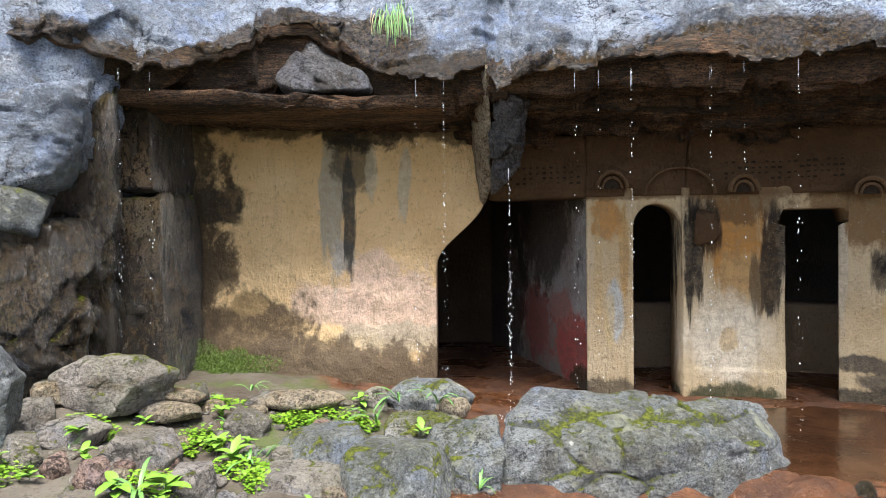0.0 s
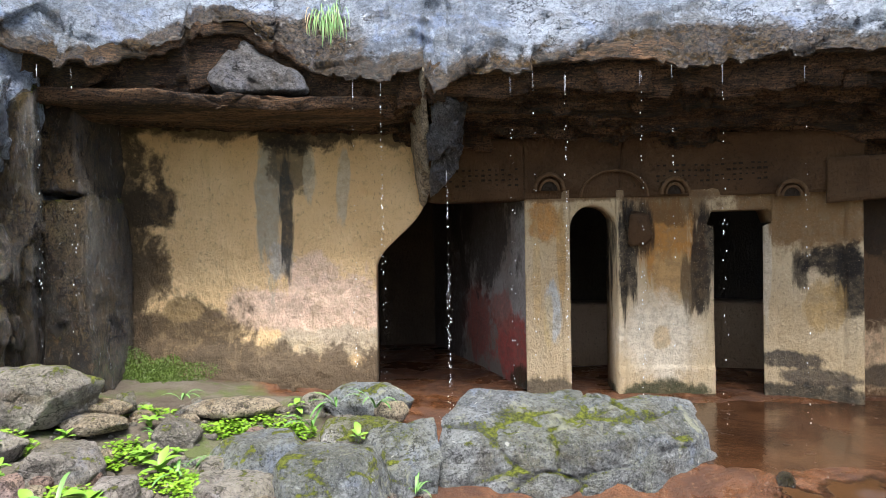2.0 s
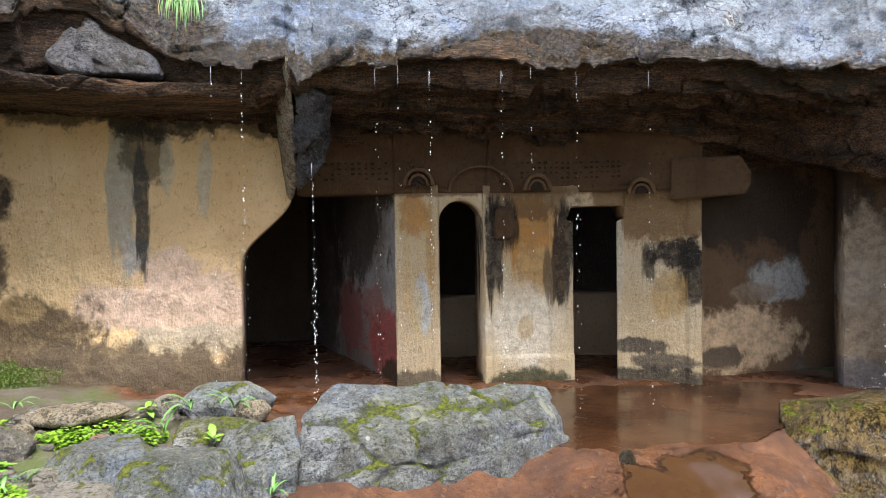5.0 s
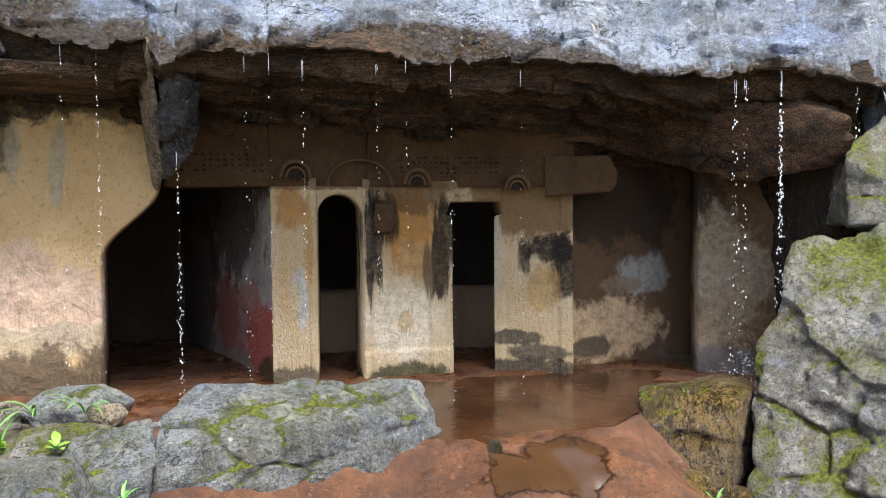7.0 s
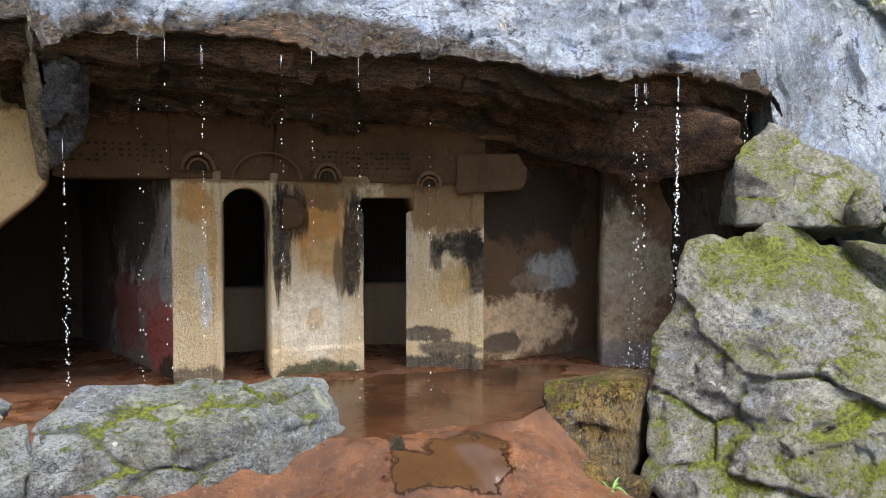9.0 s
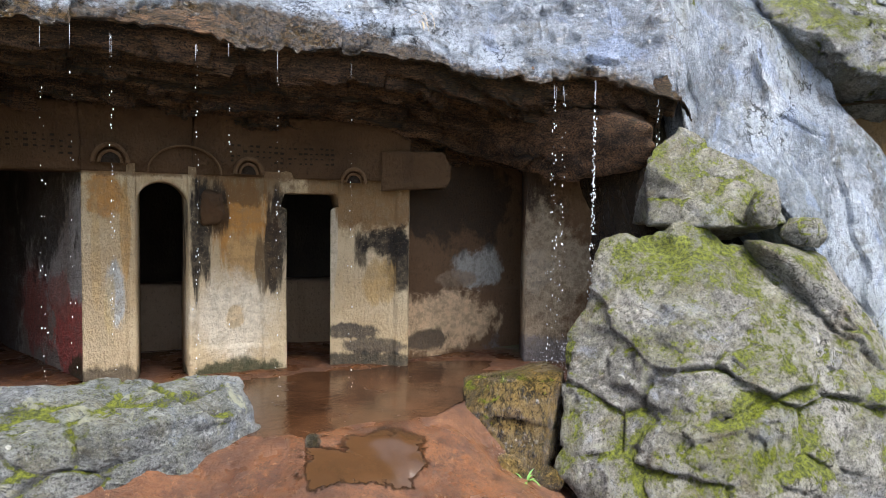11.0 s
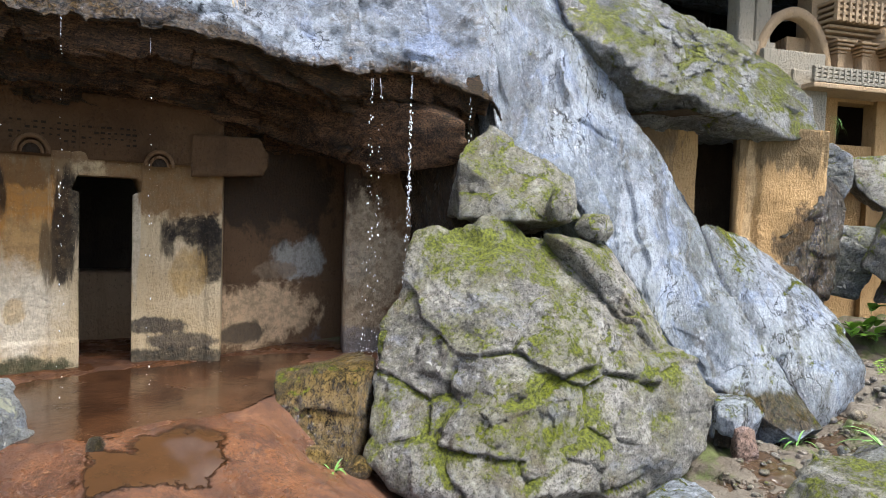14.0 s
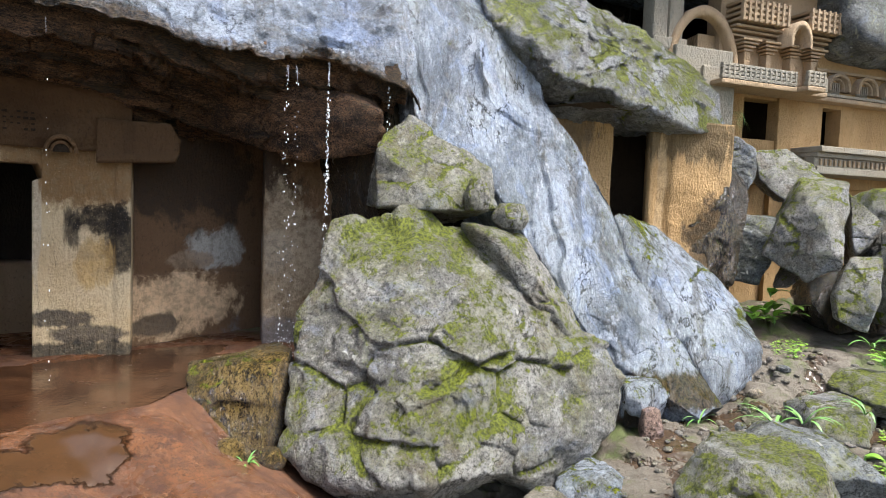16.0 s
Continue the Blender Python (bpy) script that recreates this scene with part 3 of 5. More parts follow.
def cliff_face():
    rows = []
    v = np.r_[np.linspace(0, 1, 90) ** 1.2 * 2.4, np.geomspace(2.5, 9, 16)]
    for h in v:
        q = lip.copy()
        q[:, 1] += 0.34 * h + 0.03 * h * h
        q[:, 2] += h
        q[:, 0] += 0.12 * h * smooth(q[:, 0], 4.5, 7.2)
        q[:, 2] += smooth(h, 0, 0.9) * (3.25 - lip[:, 2]) * 0.7
        rows.append(q)
    q = rows[-1].copy()
    q[:, 1] += 14
    rows.append(q)
    p = np.stack(rows, 1)
    n = -normals_of(p)
    f = p.reshape(-1, 3)
    w = f + 0.15 * np.stack([fbm(f, 1.5, 3, k) for k in (1, 2, 3)], 1)
    t1, j1 = facets(w * np.array([0.7, 1, 1.3]), 1.1, 4)
    j1 = j1 * smooth(fbm(f, 1.3, 2, 90), 0.05, 0.5)
    t2, j2 = facets(w * np.array([0.7, 1, 1.4]), 4.0, 5)
    j2 = j2 * smooth(fbm(f, 2.3, 2, 91), 0.1, 0.5)
    t3 = facets(w, 11.0, 6)[0]
    edge = np.exp(-np.tile(np.array(v.tolist() + [20.0]), len(lip)) / 0.22)
    d = 0.06 * t1 + 0.028 * t2 + 0.03 * fbm(f, 1.2, 6, 4) - 0.045 * j1 - 0.012 * j2 + edge * (0.05 * t2 + 0.03 * t3)
    hh = np.array(v.tolist() + [20.0])
    d = d.reshape(p.shape[:2]) * smooth(hh, -0.15, 0.15)[None, :]
    p = p + n * d[..., None]
    stain = np.exp(-hh / 0.18)[None, :] * np.interp(lip[:, 0], [-9, -3, 0.9, 2.6, 3.2, 4.4, 5.2, 7.3], [1.6, 1.6, 1.6, 1.1, 1.5, 1.3, 0.9, 1.0])[:, None]
    bump = np.exp(-((p[..., 0] - 3.3) / 0.75) ** 2 - ((p[..., 2] - 3.42) / 0.16) ** 2) + np.exp(-((p[..., 0] + 0.1) / 0.6) ** 2 - ((p[..., 2] - 3.75) / 0.35) ** 2)
    return finish(grid("cliff", p, crease=j1, stain=stain + 0.8 * bump), CLIFF, kind="structure", label="wet blue-grey basalt cliff above the cave mouth", category="cliff")


cliff = cliff_face()


def ceiling_sheet():
    """Layered rock from the lip back to the top of the inner walls."""
    back = [(-9, 7.6, 3.0), (-2.6, 7.5, 2.95), (0.4, 7.6, 2.9), (1.2, 7.25, 2.68), (2.15, 7.05, 2.64), (4.1, 6.8, 2.62), (5.4, 6.5, 2.5), (6.6, 6.4, 2.35), (7.5, 5.6, 2.25), (7.9, 5.0, 2.1)]
    b = resample(back, 800)
    xs = lip[:, 0]
    b = np.stack([xs, np.interp(xs, b[:, 0], b[:, 1]), np.interp(xs, b[:, 0], b[:, 2])], 1)
    ks = np.linspace(0, 1, 260)
    rows = []
    for k in ks:
        q = lip * (1 - k) + b * k
        lift = np.interp(xs, [-9, 0.8, 1.6, 5, 6.5, 7.3], [2.95, 2.95, 2.93, 2.9, 2.75, 2.6])
        e = 1 - math.exp(-k * 11)
        q[:, 2] = lip[:, 2] * (1 - e) + (lift * (1 - smooth(k, 0.2, 1)) + b[:, 2] * smooth(k, 0.2, 1)) * e
        q[:, 2] += 0.22 * math.exp(-((k - 0.07) / 0.04) ** 2)
        rows.append(q)
    p = np.stack(rows, 1)
    f = p.reshape(-1, 3)
    w = f + 0.2 * np.stack([fbm(f, 1.2, 3, k) for k in (11, 12, 13)], 1)
    t1, j1 = facets(w * np.array([0.45, 1.9, 0.5]), 1.3, 24)
    t2, j2 = facets(w * np.array([0.6, 2.0, 0.5]), 3.4, 25)
    layer = f[:, 1] * 3.0 + f[:, 0] * 0.5 + 0.9 * fbm(f, 0.7, 4, 15)
    thin = f[:, 1] * 9.0 + f[:, 0] * 1.2 + 1.4 * fbm(f, 1.1, 4, 16)
    bed = np.floor(thin).astype(np.int64)
    strata = hash3(bed, bed * 0 + 3, np.floor(layer).astype(np.int64), 9)
    t3 = facets(w * np.array([0.7, 1.6, 0.6]), 9.0, 26)[0]
    d = 0.10 * t1 + 0.05 * t2 + 0.02 * t3 + 0.03 * fbm(f, 2.5, 4, 14) + 0.13 * (layer - np.floor(layer)) + 0.05 * (thin - np.floor(thin))
    d = d.reshape(p.shape[:2]) * smooth(ks, 0, 0.08)[None, :]
    p[..., 2] += d
    return finish(grid("ceiling", p, crease=np.maximum(j1, j2) * 0.6, stain=strata * 0.9), CEIL, kind="structure", label="layered red-brown overhanging rock ceiling of the cave", category="ceiling")


ceiling = ceiling_sheet()


def solid(name, p, q):
    """Closes two matching sheets into one body."""
    n, m = p.shape[:2]
    o = n * m
    f = quads(n, m)
    rim = np.array([i * m for i in range(n)] + [(n - 1) * m + j for j in range(1, m)] + [i * m + m - 1 for i in range(n - 2, -1, -1)] + list(range(m - 2, 0, -1)))
    s = np.roll(rim, -1)
    return mesh(name, np.r_[p.reshape(-1, 3), q.reshape(-1, 3)], np.r_[f[:, ::-1], f + o, np.stack([s, rim, o + rim, o + s], 1)])


def wall_sheet(name, a, b, z0, z1, material, rough=0.02, thick=0.0, bulge=None, seed=3, parent=None, step=0.03, ends=None, **tags):
    """A wall between two plan points. bulge(u, z): metres towards the viewer. With thickness it is a closed slab."""
    a, b = np.array(a, float), np.array(b, float)
    run = np.linalg.norm(b - a)
    nu, nz = max(6, int(run / step)), max(6, int((z1 - z0) / step))
    side = np.array([b[1] - a[1], a[0] - b[0]]) / run
    u, z = np.meshgrid(np.linspace(0, 1, nu), np.linspace(z0, z1, nz), indexing="ij")
    if ends is not None:
        lo, hi = ends(z)
        u = (lo + u * (run - lo - hi)) / run
    p = np.stack([a[0] + u * (b[0] - a[0]), a[1] + u * (b[1] - a[1]), z], -1)
    q = p.copy()
    d = rough * fbm(p.reshape(-1, 3), 2.2, 5, seed).reshape(u.shape)
    if bulge is not None:
        d = d + bulge(u, z)
    p[..., :2] += side * d[..., None]
    if not thick:
        return finish(grid(name, p), material, parent, **tags)
    q[..., :2] -= side * thick
    return finish(solid(name, p, q), material, parent, soft=False, **tags)


def left_wall():
    """The big chiselled panel, whose free end curves out under the fin."""
    zs = np.linspace(-0.1, 3.15, 130)
    us = np.linspace(0, 1, 140)
    p = np.zeros((140, 130, 3))
    for j, z in enumerate(zs):
        end = 0.5 + 0.55 * float(smooth(z, 1.4, 2.15))
        p[:, j] = np.stack([-2.75 + us * (end + 2.75), np.full(140, 7.25 - 0.12 * float(smooth(z, 0.8, 0.1))), np.full(140, z)], 1)
    x, z = p[..., 0].copy(), p[..., 2].copy()
    f = p.reshape(-1, 3)
    n = fbm(f, 1.6, 5, 31).reshape(x.shape)
    d = 0.03 * n + 0.012 * fbm(f, 9, 4, 33).reshape(x.shape)
    d = d + 0.03 * smooth(z + 0.25 * n, 1.25, 1.15) * smooth(x + 0.2 * n, -0.95, -0.8)
    d = d + 0.05 * smooth(z + 0.3 * n, 0.75, 0.5) + 0.05 * smooth(x + 0.25 * n, -1.75, -2.0)
    hole = np.exp(-(((x - 0.386) ** 2 + (z - 2.23) ** 2) / 0.0016))
    p[..., 1] -= d + 0.35 * smooth(x, -2.1, -2.7) - 0.06 * hole
    q = p.copy()
    q[..., 1] = 7.95
    return finish(solid("wall_left", p, q), WALL, kind="structure", label="tan chiselled rock wall with water streaks, black patches and shade painted along its top", category="wall")


left_wall()
# two walls added to keep sky light out from behind and beside
wall_sheet("wall_back", (-9, 11.2), (13, 11.2), -1, 9, CELL_SHADE, 0.05, step=0.3, kind="structure", label="dark rear wall added behind the cells to keep sky light out", category="wall")
wall_sheet("wall_side", (-9, 3.5), (-9, 11.2), -1, 9, CELL_SHADE, 0.05, step=0.3, kind="structure", label="unseen dark wall added to close the cave at one side", category="wall")
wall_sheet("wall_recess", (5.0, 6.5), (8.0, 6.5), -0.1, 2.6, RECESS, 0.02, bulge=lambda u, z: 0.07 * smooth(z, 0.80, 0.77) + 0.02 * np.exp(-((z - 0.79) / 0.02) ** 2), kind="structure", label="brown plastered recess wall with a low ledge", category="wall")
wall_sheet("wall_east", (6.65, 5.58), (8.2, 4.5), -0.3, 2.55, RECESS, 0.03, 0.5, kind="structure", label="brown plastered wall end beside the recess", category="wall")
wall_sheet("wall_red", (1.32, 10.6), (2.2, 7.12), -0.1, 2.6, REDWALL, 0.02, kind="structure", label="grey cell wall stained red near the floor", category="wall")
# open cell closed by walls in the shade-darkened plaster
wall_sheet("wall_cell", (-1.0, 10.6), (1.6, 10.6), -0.1, 2.6, CELL_SHADE, 0.02, kind="structure", label="dark rear wall of the open cell", category="wall")
wall_sheet("wall_cell", (0.35, 7.9), (0.1, 10.6), -0.1, 2.6, CELL_SHADE, 0.02, kind="structure", label="dark side wall of the open cell", category="wall")
wall_sheet("bench", (2.3, 8.6), (4.4, 8.4), -0.1, 0.82, BENCH, 0.02, 0.6, kind="structure", label="low rock-cut bench inside a cell", category="bench")
wall_sheet("bench", (4.4, 8.3), (6.0, 7.6), -0.1, 0.85, BENCH, 0.02, 0.6, kind="structure", label="low rock-cut bench inside a cell", category="bench")
# rock filler added against a gap that let the sky in
rock("rock_mass", [(6.95, 4.2, 2.45), (6.95, 4.6, 3.4), (7.3, 4.0, 1.4), (7.3, 4.1, -0.8), (9.5, 4.5, -0.8), (9.5, 4.5, 3.6), (9.5, 7, -0.8), (9.5, 7, 4), (7.9, 7.2, -0.8), (7.7, 7, 3.5), (7.6, 4.9, -0.8)], DARKROCK, 6, 0.04, seed=33, kind="structure", label="dark wet rock closing the end of the cave", category="rock")
rock("rock_mass", [(6.08, 6.34, 2.61), (6.27, 5.83, 2.40), (6.50, 5.23, 2.28), (6.56, 4.76, 2.09), (6.57, 4.58, 2.24), (6.68, 4.27, 2.43), (6.88, 4.03, 2.27), (6.79, 3.91, 2.68), (5.6, 6.3, 3.1), (7.3, 4.6, 3.1), (7.4, 5.8, 3.0), (6.0, 6.4, 2.6), (6.3, 5.2, 3.1), (7.5, 5.0, 2.5)], CEIL, 6, 0.09, seed=34, cell=3.0, crack=0.02, kind="structure", label="brown rock mass hanging from the cave ceiling", category="rock")

# flat sheet added over the cells so no sky light leaks in
cx, cy = np.meshgrid(np.linspace(-3, 9.4, 60), np.linspace(0, 1, 30))
cy = (7.7 - 0.62 * smooth(cx, 1.05, 1.35)) * (1 - cy) + 11.3 * cy
finish(grid("ceiling", np.stack([cx, cy, 2.66 + 0.02 * fbm(np.stack([cx, cy, cx * 0], -1).reshape(-1, 3), 1.5, 3, 6).reshape(cx.shape)], -1)), CELL_SHADE, kind="structure", label="dark flat ceiling added over the inner cells to keep sky light out", category="ceiling")
facade = tagged(new("wall_facade"), "rock-cut cave front of cream plastered piers and doorways", "wall", kind="structure")


def pier(a, b, z0, z1, label, thick=0.45, bulge=None, ends=None):
    return wall_sheet("pier", a, b, z0, z1, PIER, 0.015, thick, parent=facade, bulge=bulge, label=label, step=0.02, ends=ends)


pier((2.14, 7.06), (2.61, 6.94), -0.1, 2.25, "narrow cream plaster pier with ochre stains", bulge=lambda u, z: 0.02 * smooth(u, 0.82, 0.85))
pier((3.10, 6.87), (4.13, 6.79), -0.1, 2.25, "broad cream plaster pier stained black and ochre", bulge=lambda u, z: 0.035 * (smooth(u, 0.10, 0.07) + smooth(u, 0.73, 0.76)) + 0.02 * smooth(z, 0.32, 0.28), ends=lambda z: (0 * z, 0.075 * smooth(z, 1.80, 1.83)))
pier((4.62, 6.66), (5.38, 6.18), -0.1, 2.3, "cream plaster pier with black damp patches", bulge=lambda u, z: 0.035 * smooth(u, 0.82, 0.85) + 0.03 * smooth(u, 0.14, 0.1), ends=lambda z: (0.085 * smooth(z, 1.80, 1.84), 0 * z))


def lintel(a, b, arch, top):
    """The part of the front over a doorway. arch(u): the height of its lower edge."""
    a, b = np.array(a), np.array(b)
    side = np.array([b[1] - a[1], a[0] - b[0]]) / np.linalg.norm(b - a)
    us = np.linspace(0, 1, 61)
    p = np.zeros((61, 8, 3))
    for i, u in enumerate(us):
        p[i, :, :2] = a + u * (b - a)
        p[i, :, 2] = np.linspace(arch(u), top, 8)
    q = p.copy()
    q[..., :2] -= side * 0.45
    return finish(solid("lintel", p, q), PIER, facade, soft=False)


lintel((2.61, 6.94), (3.10, 6.87), lambda u: 1.80 + 0.26 * math.sqrt(max(0, 1 - (2 * u - 1) ** 2)), 2.25)
lintel((4.05, 6.77), (4.72, 6.60), lambda u: 1.98 - 0.14 * float(smooth(abs(2 * u - 1), 0.80, 0.99)), 2.25)


def ring(name, centre, way, r, wide, deep, material, parent, tall=1.0, span=(0, 180), fill=0.0):
    """A carved arch standing on a front whose plan direction is way."""
    way = np.array((way[0], way[1], 0.0)) / math.hypot(*way)
    out = np.array((way[1], -way[0], 0.0))
    c = np.array(centre, float)
    k = 25
    pts = []
    for a in np.radians(np.linspace(*span, k)):
        e = way * math.cos(a) + np.array((0, 0, tall)) * math.sin(a)
        pts.append([c + e * (r - wide) + out * 0, c + e * (r - wide) + out * deep, c + e * r + out * deep, c + e * r])
    p = np.array(pts)
    # flat dark plate that paints the shade inside the arch
    if fill:
        inner = np.array([[c + out * fill, q[0] + out * fill] for q in p])
        finish(grid("arch_shade_plate", inner), SLOT_SHADE, parent, soft=False)
    return finish(grid(name, p), material, parent, soft=False)


# near-black colour for painted shade in the frieze carving
SLOT_SHADE = plaster_material("flat dark shade of carved slots", (0.02, 0.013, 0.008), (0.03, 0.02, 0.012))
FRONT = [((1.1, 7.3), (2.14, 7.06)), ((2.14, 7.06), (3.14, 6.87)), ((3.14, 6.87), (4.13, 6.79)), ((4.13, 6.79), (5.38, 6.18))]
for a, b in FRONT:
    wall_sheet("frieze", a, b, 2.14, 2.78, FRIEZE, 0.02, 0.5, parent=facade, bulge=lambda u, z: 0.03 + 0.03 * smooth(z, 2.2, 2.22) + 0.16 * smooth(z, 2.45, 2.8))
for x, y, z, r, w, way in ((2.39, 6.93, 2.22, 0.17, 0.035, (1, -0.2)), (3.06, 6.82, 2.14, 0.36, 0.02, (1, -0.15)), (3.69, 6.75, 2.16, 0.16, 0.035, (1, -0.08)), (4.78, 6.40, 2.10, 0.15, 0.035, (1, -0.48))):
    ring("carved_arch", (x, y, z), way, r, w, 0.08, ARCH, facade, 1.15 if r < 0.3 else 0.8)
    if r < 0.3:
        ring("carved_arch", (x, y, z), way, r * 0.66, 0.025, 0.05, ARCH, facade, 1.15, fill=0.02)


def dark_squares(a, b, z0, rows, n):
    """Rows of small flat dark squares that paint the shade of a carved railing's holes."""
    a, b = np.array(a), np.array(b)
    v, f = [], []
    way = (b - a) / np.linalg.norm(b - a)
    out = np.array((way[1], -way[0]))
    dice = random.Random(n)
    for k in range(rows):
        for i in range(n):
            c = a + (b - a) * (i + 0.5) / n + out * (0.068 + 0.03 * k / rows)
            z = z0 + k * 0.055 + dice.uniform(-0.004, 0.004)
            if dice.random() < 0.22:
                continue
            long = dice.uniform(0.012, 0.021)
            o = len(v)
            for sx, sz in ((-1, -1), (1, -1), (1, 1), (-1, 1)):
                q = c + way * long * sx
                v.append((q[0], q[1], z + 0.6 * long * sz))
            f.append((o, o + 1, o + 2, o + 3))
    return v, f


for a, b, n in (((1.25, 7.27), (2.1, 7.07), 12), ((3.5, 6.84), (4.1, 6.8), 9), ((4.15, 6.78), (4.62, 6.55), 9)):
    v, f = dark_squares(a, b, 2.30, 4, n)
    tagged(finish(mesh("railing_slot_shade", v, f), SLOT_SHADE, facade, soft=False), kind="stuff")


def bracket():
    a = np.array((5.1, 6.33))
    b = np.array((5.78, 5.92))
    us = np.linspace(0, 1, 40)
    p = np.zeros((40, 14, 3))
    for i, u in enumerate(us):
        lowz = 2.02 + 0.05 * u + 0.10 * float(smooth(u, 0.93, 1.0))
        topz = 2.47 - 0.16 * float(smooth(u, 0.86, 1.0))
        p[i, :, :2] = a + (b - a) * u
        p[i, :, 2] = np.linspace(lowz, topz, 14)
    out = np.array((-0.52, -0.85))
    z = p[..., 2].copy()
    p[..., :2] += out * (0.10 + 0.03 * smooth(z, 2.14, 2.10))[..., None]
    q = p.copy()
    q[..., :2] -= out * 0.45
    return finish(solid("bracket", p, q), FRIEZE, facade, soft=False, label="projecting carved bracket over the pier")


bracket()
rock("capital", [(3.2, 6.74, 1.95), (3.42, 6.72, 1.95), (3.44, 6.70, 1.70), (3.40, 6.76, 1.62), (3.2, 6.8, 1.62), (3.3, 6.66, 1.85), (3.3, 6.9, 1.6), (3.3, 6.9, 2.0)], FRIEZE, 4, 0.06, seed=61, parent=facade, label="broken carved capital blackened by damp")

# ---- rocks of the cave mouth ----
rock("fin", [(0.88, 6.24, 3.36), (1.04, 5.88, 3.3), (0.99, 7.2, 2.02), (0.94, 6.67, 2.72), (1.06, 6.64, 2.76), (1.10, 6.92, 2.26), (0.98, 7.25, 3.2), (0.85, 7.2, 3.2), (1.07, 7.2, 2.1)], PALE, 6, 0.05, cell=3.5, seed=3, kind="structure", label="thin tan rib of rock under the overhang", category="rock")
rock("fin", [(1.12, 6.08, 3.12), (1.42, 6.16, 3.0), (1.36, 6.45, 2.42), (1.22, 6.6, 2.25), (1.10, 6.83, 2.12), (1.07, 6.35, 2.76), (1.24, 5.97, 3.12), (1.2, 6.9, 3.1), (1.45, 6.7, 3.0), (1.2, 6.95, 2.3), (1.3, 6.1, 2.7)], ROUGHBLUE, 6, 0.2, cell=5.0, crack=0.02, seed=4, kind="structure", label="dark wet layered rock hanging below the lip", category="rock")
rock("overhang_block", [(-1.06, 6.15, 3.20), (-0.72, 6.35, 3.66), (-0.15, 6.4, 3.32), (-0.05, 6.28, 3.12), (-0.74, 6.1, 3.10), (-0.6, 7.2, 3.2), (-1.0, 7.2, 3.2), (-0.2, 7.2, 3.3), (-0.7, 7.2, 3.8)], ROUGHBLUE, 6, 0.09, edge=18, seed=5, kind="structure", label="pale broken rock face set under the overhang", category="rock")
rock("overhang_block", [(-2.5, 6.0, 2.98), (0.9, 6.35, 2.96), (0.95, 6.3, 3.06), (-2.5, 5.9, 3.12), (-2.5, 7.2, 2.95), (0.9, 7.2, 2.93), (0.9, 7.2, 3.1), (-2.5, 7.2, 3.1)], CEIL, 7, 0.07, cell=3.2, crack=0.02, seed=7, kind="structure", label="brown ledge of layered rock under the overhang", category="rock")
rock("buttress", [(-2.75, 5.2, 3.6), (-2.95, 5.0, 1.4), (-2.65, 5.5, 1.9), (-2.4, 5.75, 3.4), (-4.5, 4.2, 3.8), (-4.5, 4.0, 0.2), (-5, 7, 3.5), (-5, 7, 0), (-2.6, 7, 0), (-2.5, 7, 3.4), (-3.0, 5.0, 0.0)], CLIFF, 6, 0.06, cell=1.6, crack=0.03, seed=21, kind="structure", label="broken wet rock buttress beside the cave", category="rock")
rock("buttress", [(-2.6, 5.3, 2.2), (-2.35, 5.75, 3.2), (-2.3, 5.7, 0.2), (-2.7, 5.0, 0.2), (-2.95, 4.9, 1.6), (-3.2, 6.2, 0.2), (-3.2, 6.2, 3.0), (-2.5, 6.2, 0.2), (-2.5, 6.2, 3.2)], DARKROCK, 6, 0.10, cell=2.6, seed=24, kind="structure", label="dripping brown rock face beside the pilaster", category="rock")
rock("buttress", [(-2.69, 4.66, 2.74), (-2.42, 4.81, 2.88), (-2.20, 5.09, 3.01), (-2.29, 5.11, 2.43), (-2.42, 4.88, 2.11), (-2.61, 4.58, 2.04), (-3.4, 6.2, 3.2), (-2.7, 6.2, 3.2), (-3.4, 6.2, 2.0), (-2.7, 6.2, 2.1)], CLIFF, 6, 0.08, cell=2.4, crack=0.02, seed=25, kind="structure", label="broken blue-grey rock block beside the cave", category="rock")
rock("buttress", [(-2.62, 4.58, 1.84), (-2.42, 4.78, 1.89), (-2.31, 5.02, 1.85), (-2.24, 5.24, 1.65), (-2.21, 5.12, 0.75), (-2.37, 4.67, 0.76), (-2.55, 4.47, 1.03), (-3.4, 6.0, 2.0), (-2.6, 6.2, 1.9), (-3.4, 6.0, 0.2), (-2.6, 6.2, 0.2)], DARKROCK, 6, 0.09, cell=2.8, crack=0.025, seed=26, kind="structure", label="dripping brown mossy rock beside the cave", category="rock")
rock("buttress", [(-2.63, 4.55, 2.14), (-2.41, 4.65, 2.09), (-2.34, 4.83, 1.97), (-2.37, 4.76, 1.76), (-2.48, 4.56, 1.78), (-2.58, 4.49, 1.82), (-3.4, 5.9, 2.2), (-2.9, 5.9, 2.2), (-3.2, 5.9, 1.6)], BOULDER, 5, 0.08, cell=3.5, seed=27, kind="structure", label="small mossy rock wedged between larger blocks", category="rock")
rock("pilaster", [(-2.62, 6.05, 3.2), (-2.25, 6.2, 3.2), (-2.2, 6.2, 2.2), (-2.65, 6.0, 2.2), (-2.15, 7.2, 2.15), (-2.9, 7, 2.2), (-2.2, 7.2, 3.2), (-2.9, 7, 3.2)], DARKROCK, 6, 0.03, cell=3.0, seed=22, kind="structure", label="dark wet upper drum of a rock-cut pilaster", category="pilaster")
